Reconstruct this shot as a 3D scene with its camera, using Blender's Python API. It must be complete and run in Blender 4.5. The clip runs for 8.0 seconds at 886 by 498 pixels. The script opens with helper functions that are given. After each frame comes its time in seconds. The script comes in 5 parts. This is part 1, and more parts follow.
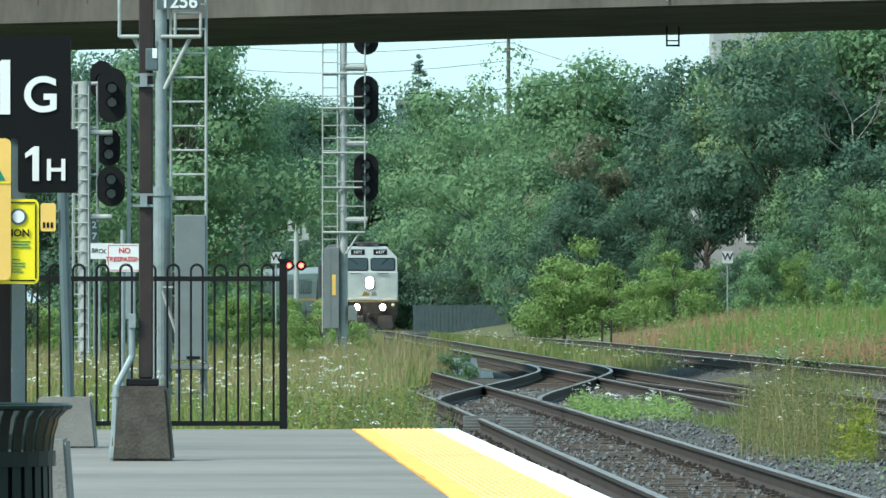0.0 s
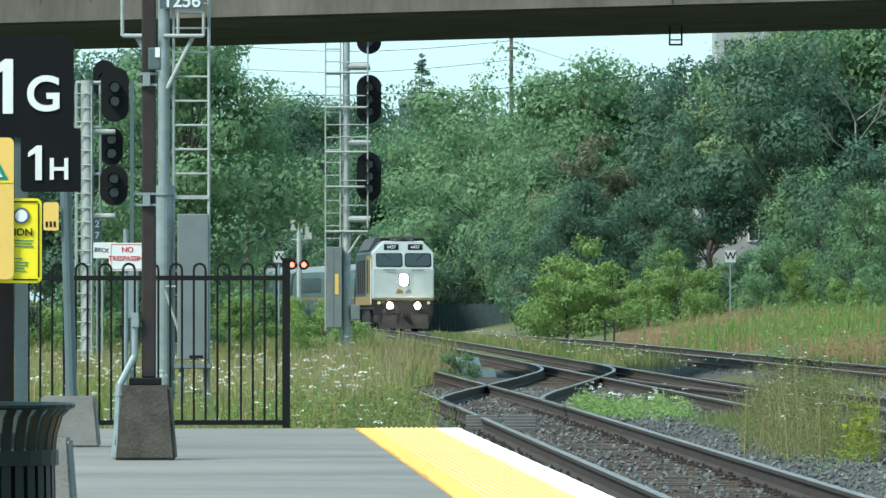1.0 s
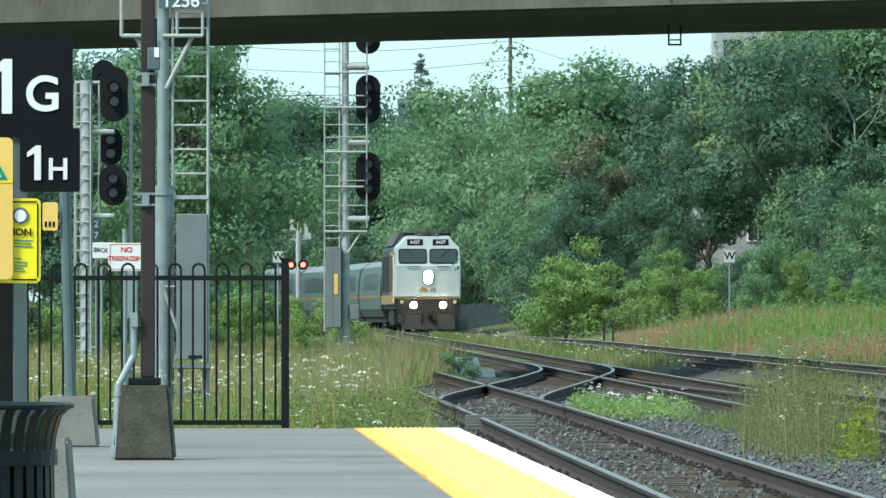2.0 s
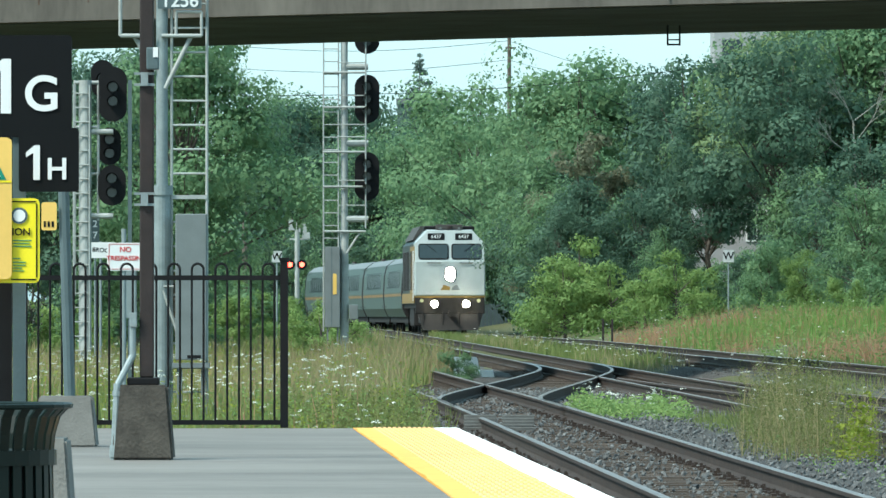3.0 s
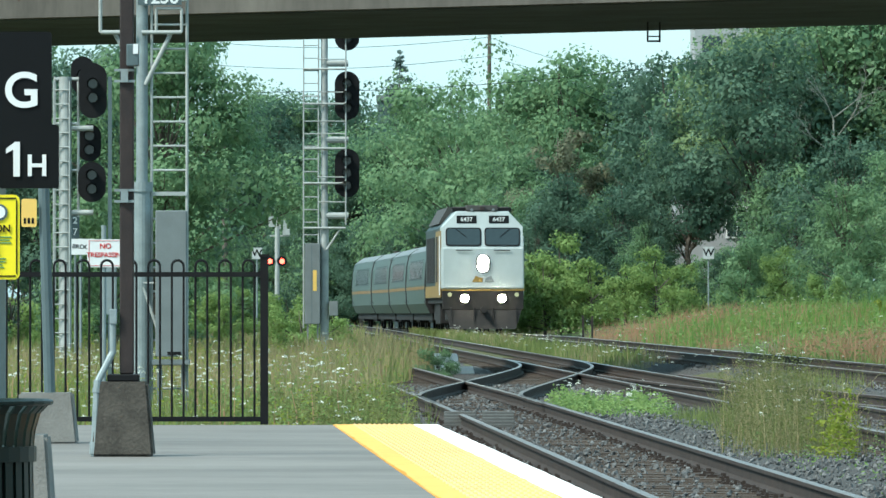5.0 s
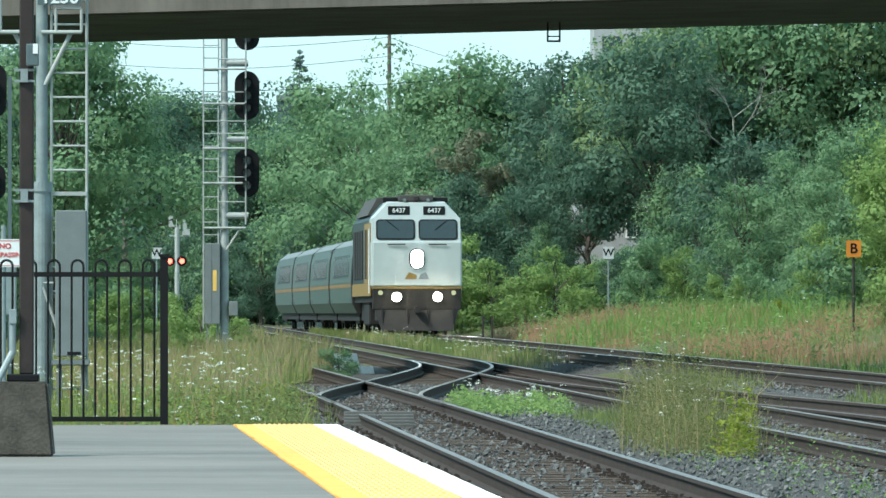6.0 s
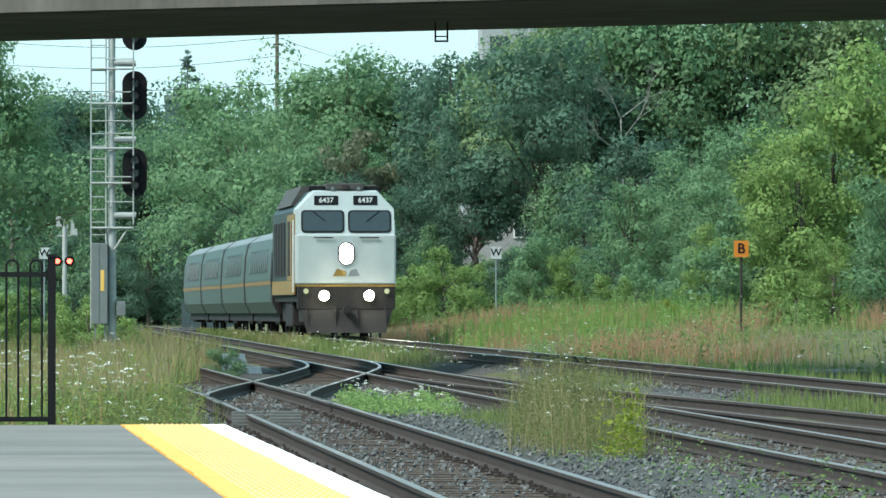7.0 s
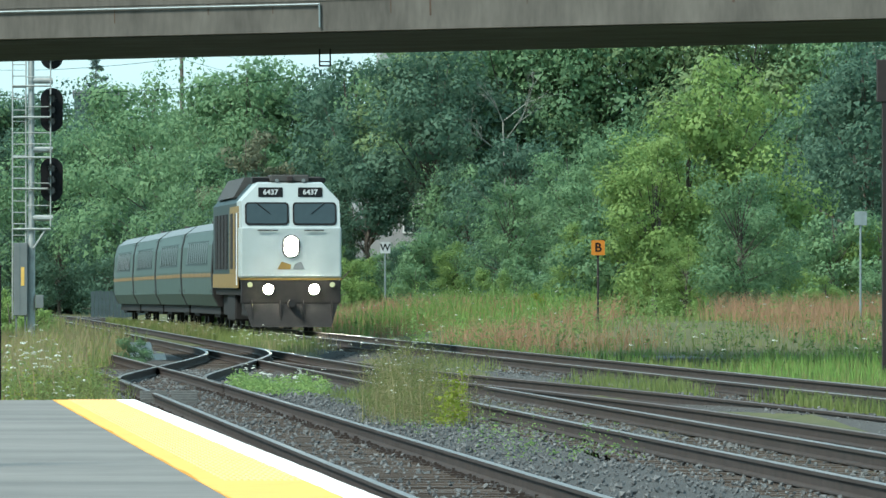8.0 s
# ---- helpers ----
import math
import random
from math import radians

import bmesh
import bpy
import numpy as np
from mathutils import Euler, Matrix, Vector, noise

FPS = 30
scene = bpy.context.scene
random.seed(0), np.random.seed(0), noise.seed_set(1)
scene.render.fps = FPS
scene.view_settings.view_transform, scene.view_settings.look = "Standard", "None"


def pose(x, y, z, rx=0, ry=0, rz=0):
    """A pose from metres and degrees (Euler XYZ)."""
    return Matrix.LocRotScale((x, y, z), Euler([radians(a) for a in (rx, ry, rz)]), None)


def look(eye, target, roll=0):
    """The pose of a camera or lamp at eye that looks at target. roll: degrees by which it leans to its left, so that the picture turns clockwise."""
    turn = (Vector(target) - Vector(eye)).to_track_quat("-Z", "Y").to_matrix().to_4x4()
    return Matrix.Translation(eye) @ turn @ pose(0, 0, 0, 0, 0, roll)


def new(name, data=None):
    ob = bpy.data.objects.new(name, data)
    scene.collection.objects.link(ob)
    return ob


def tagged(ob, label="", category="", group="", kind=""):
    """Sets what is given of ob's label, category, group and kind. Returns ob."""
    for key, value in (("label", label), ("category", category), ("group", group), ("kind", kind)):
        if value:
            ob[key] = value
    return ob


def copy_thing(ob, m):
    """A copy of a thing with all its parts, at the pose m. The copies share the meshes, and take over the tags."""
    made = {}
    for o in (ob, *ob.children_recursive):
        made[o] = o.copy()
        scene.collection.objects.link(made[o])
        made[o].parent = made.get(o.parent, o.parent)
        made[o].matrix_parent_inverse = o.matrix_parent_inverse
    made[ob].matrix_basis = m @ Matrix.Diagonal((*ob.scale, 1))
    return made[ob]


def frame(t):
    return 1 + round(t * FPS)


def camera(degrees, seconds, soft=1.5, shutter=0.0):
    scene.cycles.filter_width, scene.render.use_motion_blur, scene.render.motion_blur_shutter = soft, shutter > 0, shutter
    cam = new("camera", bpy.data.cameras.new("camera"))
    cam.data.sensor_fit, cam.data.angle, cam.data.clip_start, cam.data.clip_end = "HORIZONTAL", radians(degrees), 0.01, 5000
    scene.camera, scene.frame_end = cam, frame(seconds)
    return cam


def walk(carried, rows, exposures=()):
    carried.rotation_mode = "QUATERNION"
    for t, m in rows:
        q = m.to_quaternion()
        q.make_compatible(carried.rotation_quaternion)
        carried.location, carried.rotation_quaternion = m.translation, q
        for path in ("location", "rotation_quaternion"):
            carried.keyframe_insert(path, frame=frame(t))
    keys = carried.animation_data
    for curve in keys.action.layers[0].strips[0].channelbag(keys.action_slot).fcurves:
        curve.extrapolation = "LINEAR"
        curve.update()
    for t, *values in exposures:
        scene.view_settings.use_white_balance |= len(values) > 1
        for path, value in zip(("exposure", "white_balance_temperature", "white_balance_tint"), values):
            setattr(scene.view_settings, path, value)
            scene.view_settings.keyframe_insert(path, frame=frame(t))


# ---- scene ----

# Ground plan: x to the right, y away from the platform camera, z = 0 at the rail heads.
cam = camera(6.19, 8.0, soft=1.5)
EYE = 1.47


def aim(turn, tilt, x=0.0, y=0.0, z=EYE):
    """A pose with the turn to the right and the upward tilt in degrees."""
    return pose(x, y, z, 90 + tilt, 0, -turn)


walk(cam, [
    (0.0, aim(0.002, 0.353)), (0.5, aim(-0.006, 0.352)), (1.0, aim(-0.018, 0.347)), (1.5, aim(-0.016, 0.347)),
    (3.0, aim(-0.004, 0.346)), (3.5, aim(0.0, 0.340)), (4.0, aim(0.018, 0.334)), (4.3, aim(0.030, 0.331)), (4.8, aim(0.095, 0.325)),
    (5.3, aim(0.243, 0.319)), (5.5, aim(0.364, 0.318)), (5.7, aim(0.520, 0.320)), (6.0, aim(0.835, 0.322)), (6.5, aim(1.212, 0.322)),
    (7.0, aim(1.620, 0.322)), (7.25, aim(1.822, 0.315, -0.008, -1.3, 1.48)), (7.5, aim(2.003, 0.297, -0.031, -5.8, 1.518)),
    (7.75, aim(2.150, 0.268, -0.058, -13.3, 1.588)), (8.0, aim(2.275, 0.232, -0.086, -22.1, 1.665)),
], exposures=[(0.0, 0.78, 6200, 2), (8.0, 0.78, 6200, 2)])

# ---- world and sun: a bright, thinly clouded evening ----
world = bpy.data.worlds.new("World")
scene.world = world
world.use_nodes = True
wn = world.node_tree
sky = wn.nodes.new("ShaderNodeTexSky")
sky.sky_type, sky.sun_disc = "NISHITA", False
sky.sun_elevation, sky.sun_rotation = radians(48), radians(-130)
sky.air_density, sky.dust_density, sky.ozone_density = 1.0, 1.0, 1.5
# a thin bright cloud sheet over the blue
clouds = wn.nodes.new("ShaderNodeTexNoise")
clouds.inputs["Scale"].default_value, clouds.inputs["Detail"].default_value = 2.2, 6
cloud_map = wn.nodes.new("ShaderNodeMapRange")
cloud_map.inputs["From Min"].default_value, cloud_map.inputs["From Max"].default_value = 0.35, 0.62
cloud_map.inputs["To Min"].default_value, cloud_map.inputs["To Max"].default_value = 0.62, 0.9
veil = wn.nodes.new("ShaderNodeMix")
veil.data_type = "RGBA"
veil.inputs[7].default_value = (2.4, 3.9, 4.5, 1)
wn.links.new(clouds.outputs["Fac"], cloud_map.inputs["Value"])
wn.links.new(cloud_map.outputs[0], veil.inputs[0])
wn.links.new(sky.outputs[0], veil.inputs[6])
wn.links.new(veil.outputs[2], wn.nodes["Background"].inputs[0])
wn.nodes["Background"].inputs[1].default_value = 0.15
sun_data = bpy.data.lights.new("sun", "SUN")
sun_data.energy, sun_data.angle, sun_data.color = 3.55, radians(16), (1.0, 0.95, 0.86)
sun = new("sun", sun_data)
sun.matrix_world = look((-60, -40, 82), (0, 0, 0))


# ---- materials ----
def mat(name, color, rough=0.7, metal=0.0, vary=0.25, scale=4.0, bump=0.0, fine=60.0, second=None, spec=0.4, island=0.0, obj=0.0,
        stretch=(1, 1, 1), coat=0.0, trans=0.0):
    """A surface with colour drift at two scales, and fine relief."""
    m = bpy.data.materials.new(name)
    m.use_nodes = True
    n, l = m.node_tree.nodes, m.node_tree.links
    b = n["Principled BSDF"]
    b.inputs["Roughness"].default_value, b.inputs["Metallic"].default_value = rough, metal
    b.inputs["Specular IOR Level"].default_value, b.inputs["Coat Weight"].default_value = spec, coat
    co = n.new("ShaderNodeTexCoord")
    mp = n.new("ShaderNodeMapping")
    mp.inputs["Scale"].default_value = stretch
    l.new(co.outputs["Object"], mp.inputs[0])
    n1, n2 = n.new("ShaderNodeTexNoise"), n.new("ShaderNodeTexNoise")
    n1.inputs["Scale"].default_value, n2.inputs["Scale"].default_value = scale, fine
    n1.inputs["Detail"].default_value, n2.inputs["Detail"].default_value = 5, 3
    for t in (n1, n2):
        l.new(mp.outputs[0], t.inputs["Vector"])
    add = n.new("ShaderNodeMath")
    add.operation = "MULTIPLY_ADD"
    l.new(n2.outputs["Fac"], add.inputs[0])
    add.inputs[1].default_value = 0.45
    l.new(n1.outputs["Fac"], add.inputs[2])
    fac = add.outputs[0]
    for amount, kind, out in ((island, "ShaderNodeNewGeometry", "Random Per Island"), (obj, "ShaderNodeObjectInfo", "Random")):
        if amount:
            a2 = n.new("ShaderNodeMath")
            a2.operation = "MULTIPLY_ADD"
            l.new(n.new(kind).outputs[out], a2.inputs[0])
            a2.inputs[1].default_value = amount
            l.new(fac, a2.inputs[2])
            fac = a2.outputs[0]
    rng = n.new("ShaderNodeMapRange")
    rng.inputs["From Min"].default_value, rng.inputs["From Max"].default_value = 0.45, 1.0 + island + obj
    l.new(fac, rng.inputs["Value"])
    mix = n.new("ShaderNodeMix")
    mix.data_type = "RGBA"
    l.new(rng.outputs[0], mix.inputs[0])
    c2 = second or tuple(min(1, v * (1 + vary)) for v in color)
    c1 = color if second else tuple(v * (1 - vary) for v in color)
    mix.inputs[6].default_value, mix.inputs[7].default_value = (*c1, 1), (*c2, 1)
    l.new(mix.outputs[2], b.inputs["Base Color"])
    if bump:
        bp = n.new("ShaderNodeBump")
        bp.inputs["Strength"].default_value, bp.inputs["Distance"].default_value = bump, 0.25 if trans else 0.02
        l.new(n2.outputs["Fac"], bp.inputs["Height"])
        l.new(bp.outputs[0], b.inputs["Normal"])
    if trans:
        tr = n.new("ShaderNodeBsdfTranslucent")
        l.new(mix.outputs[2], tr.inputs[0])
        ms = n.new("ShaderNodeMixShader")
        ms.inputs[0].default_value = trans
        l.new(b.outputs[0], ms.inputs[1])
        l.new(tr.outputs[0], ms.inputs[2])
        l.new(ms.outputs[0], n["Material Output"].inputs[0])
    return m


def glow(name, color, strength):
    m = bpy.data.materials.new(name)
    m.use_nodes = True
    b = m.node_tree.nodes["Principled BSDF"]
    b.inputs["Base Color"].default_value = (*color, 1)
    b.inputs["Emission Color"].default_value = (*color, 1)
    b.inputs["Emission Strength"].default_value = strength
    return m


M_CONCRETE = mat("platform concrete", (0.160, 0.147, 0.134), 0.75, vary=0.34, scale=0.9, bump=0.15, fine=14, stretch=(0.22, 0.55, 1))
M_CONCRETE_OLD = mat("weathered concrete", (0.056, 0.050, 0.042), 0.9, vary=0.5, scale=5, bump=0.4, fine=40)
M_CONCRETE_BLOCK = mat("grey precast concrete", (0.176, 0.172, 0.16), 0.9, vary=0.2, scale=4, bump=0.3, fine=50)
M_YELLOW = mat("yellow tactile tile", (0.84, 0.42, 0.075), 0.6, vary=0.12, scale=3, bump=0.1)
M_WHITE_EDGE = mat("white edge paint", (0.93, 0.88, 0.84), 0.6, vary=0.08, scale=5, bump=0.1)
M_STEEL_RUST = mat("rusty rail steel", (0.038, 0.027, 0.022), 0.8, 0.1, vary=0.35, scale=3, bump=0.2)
M_RAIL_HEAD = mat("worn rail head", (0.17, 0.125, 0.10), 0.32, 0.5, vary=0.3, scale=2)
M_RAIL_DULL = mat("dull rusted rail head", (0.10, 0.068, 0.056), 0.5, 0.4, vary=0.3, scale=2)
M_TIE = mat("weathered timber tie", (0.078, 0.060, 0.048), 0.9, vary=0.5, scale=3, bump=0.4, obj=0.5, stretch=(1, 8, 1))
M_BALLAST = mat("ballast stone", (0.035, 0.036, 0.038), 0.85, second=(0.20, 0.203, 0.20), scale=9, bump=0.5, fine=70, island=0.9)
M_BALLAST_BED = mat("ballast bed", (0.0403, 0.039, 0.037), 0.95, second=(0.0872, 0.084, 0.0808), scale=16, bump=1.0, fine=60)
M_SOIL = mat("grassy soil", (0.0504, 0.063, 0.021), 0.95, second=(0.109, 0.101, 0.042), scale=0.6, bump=0.6, fine=14)
M_BLACK = mat("black painted steel", (0.009, 0.009, 0.010), 0.6, vary=0.2, scale=6, spec=0.15)
M_BROWN_POLE = mat("dark brown pole", (0.0227, 0.0151, 0.0141), 0.6, vary=0.35, scale=6, bump=0.1)
M_GALV = mat("galvanised steel", (0.227, 0.269, 0.277), 0.55, 0.3, vary=0.2, scale=6)
M_GALV_PALE = mat("pale aluminium paint", (0.33, 0.35, 0.34), 0.55, 0.05, vary=0.2, scale=5)
M_CABINET = mat("grey steel cabinet", (0.16, 0.181, 0.185), 0.55, 0.1, vary=0.16, scale=3)
M_POST_GREEN = mat("grey-green post", (0.084, 0.118, 0.126), 0.55, 0.1, vary=0.15, scale=5)
M_BRIDGE = mat("stained bridge concrete", (0.100, 0.092, 0.080), 0.9, vary=0.4, scale=0.8, bump=0.3, fine=8, stretch=(1, 1, 0.25))
# soffit colour is blued to offset green light bounced off the grass
M_BRIDGE_SOFFIT = mat("blue-grey soffit concrete", (0.088, 0.104, 0.116), 0.9, vary=0.35, scale=0.6, bump=0.2)
M_SIGN_BLACK = mat("black sign face", (0.006, 0.007, 0.008), 0.6, vary=0.1, spec=0.12)
M_SIGN_WHITE = mat("white sign lettering", (0.689, 0.706, 0.714), 0.5, vary=0.04)
M_BOARD = mat("weathered white board", (0.43, 0.45, 0.45), 0.6, vary=0.15, scale=8)
M_SIGN_YELLOW = mat("yellow sign face", (0.80, 0.66, 0.015), 0.45, vary=0.06)
M_SIGN_AMBER = mat("amber sign face", (0.72, 0.47, 0.12), 0.5, vary=0.06)
M_SIGN_ORANGE = mat("orange sign face", (0.50, 0.17, 0.015), 0.5, vary=0.06)
M_RED = mat("red print", (0.5, 0.03, 0.03), 0.5, vary=0.1)
M_GREEN_SIGN = mat("green print", (0.01, 0.22, 0.14), 0.5, vary=0.1)
M_TRAIN_WHITE = mat("pale grey train paint", (0.361, 0.403, 0.403), 0.45, vary=0.10, scale=1.5, spec=0.35)
M_TRAIN_YELLOW = mat("yellow train paint", (0.22, 0.14, 0.036), 0.5, vary=0.2, scale=2, spec=0.3)
M_TRAIN_TEAL = mat("teal coach stripe", (0.018, 0.033, 0.032), 0.5, vary=0.14, scale=2, spec=0.25)
M_TRAIN_BLUE = mat("grey-blue coach paint", (0.056, 0.086, 0.078), 0.5, 0.0, vary=0.14, scale=1.5, spec=0.25)
M_STRIPE = mat("faded orange stripe", (0.20, 0.125, 0.05), 0.5, vary=0.3, scale=1.5, spec=0.25)
M_TRAIN_DARK = mat("dark underframe", (0.012, 0.011, 0.011), 0.8, vary=0.4, scale=4)
M_TRAIN_ROOF = mat("sooty roof", (0.05, 0.048, 0.045), 0.7, vary=0.3, scale=2)
M_GLASS = mat("dark window glass", (0.03, 0.045, 0.05), 0.12, vary=0.1, spec=0.5)
M_COACH_GLASS = mat("tinted coach glass", (0.010, 0.016, 0.016), 0.3, vary=0.2, spec=0.2)
M_BIN = mat("dark green bin paint", (0.004, 0.010, 0.008), 0.4, vary=0.2, spec=0.25)
M_ZINC = mat("dull zinc sheet", (0.10, 0.10, 0.095), 0.7, vary=0.25, scale=8)
M_RUST_STAIN = mat("rust stain", (0.07, 0.045, 0.032), 0.9, vary=0.3, scale=6)
M_FENCE_BOARD = mat("weathered fence board", (0.050, 0.074, 0.082), 0.8, vary=0.25, scale=3)
M_BARK = mat("bark", (0.10, 0.085, 0.07), 0.9, vary=0.4, scale=4, bump=0.6)
M_DEAD = mat("bleached dead wood", (0.24, 0.24, 0.21), 0.8, vary=0.2, scale=4)
M_HOUSE = mat("pale siding", (0.313, 0.323, 0.332), 0.7, vary=0.08, scale=2)
M_HEADLIGHT = glow("headlight", (1.0, 0.93, 0.80), 160)
M_DITCH = glow("ditch light", (1.0, 0.84, 0.60), 160)
M_RED_LAMP = glow("red signal lamp", (1.0, 0.05, 0.03), 8)
M_AMBER_LAMP = glow("amber marker lamp", (1.0, 0.45, 0.1), 4)


def leaf_mat(name, a, b, trans=0.42):
    return mat(name, a, 0.55, second=b, scale=0.35, fine=3.2, bump=0.4, island=0.12, obj=0.30, spec=0.15, trans=trans)


# the dark and mid greens have the blue of distant haze mixed in
M_LEAF_DARK_HAZED = leaf_mat("dark haze-blued leaves", (0.056, 0.112, 0.084), (0.138, 0.228, 0.148))
M_LEAF_MID_HAZED = leaf_mat("green leaves", (0.100, 0.188, 0.105), (0.228, 0.358, 0.175))
M_LEAF_BACK = leaf_mat("olive-green leaves", (0.125, 0.195, 0.095), (0.275, 0.370, 0.170))
M_GRASS_LUSH = leaf_mat("lush grass", (0.115, 0.215, 0.050), (0.250, 0.395, 0.105))
M_LEAF_LIGHT = leaf_mat("fresh leaves", (0.136, 0.226, 0.073), (0.302, 0.420, 0.140))
M_LEAF_OLIVE = leaf_mat("olive weeds", (0.095, 0.11, 0.038), (0.22, 0.23, 0.085))
M_LEAF_YELLOW = leaf_mat("yellow-green leaves", (0.19, 0.235, 0.03), (0.38, 0.42, 0.08))
M_LEAF_GREY = leaf_mat("grey-brown foliage", (0.132, 0.149, 0.099), (0.251, 0.253, 0.155))
# needle colour paled to carry the haze over the far spruce
M_NEEDLE_HAZED = leaf_mat("haze-paled spruce needles", (0.10, 0.155, 0.14), (0.18, 0.25, 0.21))
M_GRASS = leaf_mat("green grass", (0.122, 0.165, 0.050), (0.270, 0.305, 0.110))
M_GRASS_DRY = leaf_mat("dry grass", (0.252, 0.21, 0.1024), (0.42, 0.353, 0.195))
M_GRASS_RED = leaf_mat("reddish dry grass", (0.33, 0.185, 0.11), (0.47, 0.30, 0.185))
M_FLOWER = mat("white umbels", (0.62, 0.64, 0.57), 0.8, vary=0.15)


# ---- mesh helpers ----
def box(bm, x0, x1, y0, y1, z0, z1, bevel=0.0):
    vs = bmesh.ops.create_cube(bm, size=1.0)["verts"]
    bmesh.ops.transform(bm, verts=vs, matrix=Matrix.Translation(((x0 + x1) / 2, (y0 + y1) / 2, (z0 + z1) / 2))
                        @ Matrix.Diagonal((x1 - x0, y1 - y0, z1 - z0, 1)))
    if bevel:
        es = list({e for v in vs for e in v.link_edges})
        bmesh.ops.bevel(bm, geom=es, offset=bevel, segments=2, affect="EDGES", profile=0.5)
    return vs


def rod(bm, a, b, r, r2=None, n=10):
    a, b = Vector(a), Vector(b)
    m = Matrix.Translation((a + b) / 2) @ (b - a).to_track_quat("Z", "Y").to_matrix().to_4x4()
    return bmesh.ops.create_cone(bm, cap_ends=True, segments=n, radius1=r, radius2=r if r2 is None else r2, depth=(b - a).length, matrix=m)["verts"]


def prism(bm, pts, y0, y1):
    """An outline in x and z, drawn out along y."""
    a = [bm.verts.new((x, y0, z)) for x, z in pts]
    b = [bm.verts.new((x, y1, z)) for x, z in pts]
    n = len(pts)
    bm.faces.new(a)
    bm.faces.new(b[::-1])
    for i in range(n):
        bm.faces.new((a[i], b[i], b[(i + 1) % n], a[(i + 1) % n]))
    bmesh.ops.recalc_face_normals(bm, faces=bm.faces[:])


def part(name, bm, material, parent=None, label="", smooth=False):
    """One mesh object from a bmesh, under its thing."""
    me = bpy.data.meshes.new(name)
    bm.to_mesh(me)
    bm.free()
    for m in material if isinstance(material, (list, tuple)) else (material,):
        me.materials.append(m)
    if smooth:
        me.shade_smooth()
    ob = new(name, me)
    if parent:
        ob.parent = parent
    return tagged(ob, label)


def boxes(name, material, parent, *dims, bevel=0.0, label=""):
    bm = bmesh.new()
    for d in dims:
        box(bm, *d, bevel=bevel)
    return part(name, bm, material, parent, label)


def rods(name, material, parent, *specs, label="", n=10):
    bm = bmesh.new()
    for s in specs:
        rod(bm, *s, n=n)
    return part(name, bm, material, parent, label, smooth=False)


def thing(name, label, category, m=None, group="", kind=""):
    ob = tagged(new(name), label, category, group, kind)
    if m is not None:
        ob.matrix_basis = m
    return ob


def from_arrays(name, verts, faces, material, parent=None, normals=None):
    """A mesh of equal-sized faces from arrays."""
    me = bpy.data.meshes.new(name)
    verts, faces = np.asarray(verts, np.float32), np.asarray(faces, np.int32)
    k = faces.shape[1]
    me.vertices.add(len(verts))
    me.vertices.foreach_set("co", verts.ravel())
    me.loops.add(faces.size)
    me.loops.foreach_set("vertex_index", faces.ravel())
    me.polygons.add(len(faces))
    me.polygons.foreach_set("loop_start", np.arange(0, faces.size, k, dtype=np.int32))
    me.update(calc_edges=True)
    if normals is None:
        me.shade_flat()
    else:
        me.shade_smooth()
        me.normals_split_custom_set(np.repeat(normals, k, axis=0).tolist())
    me.materials.append(material)
    ob = new(name, me)
    if parent:
        ob.parent = parent
    return ob


def writing(name, text, size, material, parent, m, depth=0.004):
    """Raised lettering from the built-in font, as a mesh."""
    cu = bpy.data.curves.new(name, "FONT")
    cu.body, cu.size, cu.extrude, cu.align_x, cu.align_y = text, size, depth, "CENTER", "CENTER"
    cu.offset = size * 0.018
    tmp = new("tmp_text", cu)
    me = bpy.data.meshes.new_from_object(tmp.evaluated_get(bpy.context.evaluated_depsgraph_get()))
    bpy.data.objects.remove(tmp)
    me.materials.clear()
    me.materials.append(material)
    ob = new(name, me)
    ob.parent = parent
    ob.matrix_basis = m
    return ob


# ---- track lines in plan ----
def line_n(y):
    return 1.90 - 0.029 * (y - 78) - max(0, y - 118) * 0.006


def smooth_line(pts):
    ys, xs = zip(*pts)

    def f(y):
        if y <= ys[0]:
            return xs[0] + (y - ys[0]) * (xs[1] - xs[0]) / (ys[1] - ys[0])
        return float(np.mean([np.interp(y + d, ys, xs) for d in (-3, -1, 1, 3)]))
    return f


line_s = smooth_line([(112, 0.90), (121, 0.62), (129, 0.9), (139, 1.4), (151, 2.0), (160, 2.4), (168, 2.72), (176, 2.84), (186, 2.70), (203, 2.2), (224, 1.55)])
line_b = smooth_line([(55, 9.3), (75, 8.6), (90, 7.9), (105, 6.9), (120, 5.7), (135, 4.7), (150, 3.9)])


def line_a(y):
    return 2.2 - 0.0305 * (y - 203) - max(0, y - 340) ** 3 / 520000


def line_m(y):
    return 0.37 - 0.038 * (y - 350) - max(0, y - 350) ** 3 / 520000 + 0.0016 * min(max(0, y - 262), 100)


def main_level(y):
    """Rail level of the main track, which falls away in the distance."""
    return 0.17 - 0.0022 * min(max(0, y - 258), 200)


def level(v):
    return lambda y: v


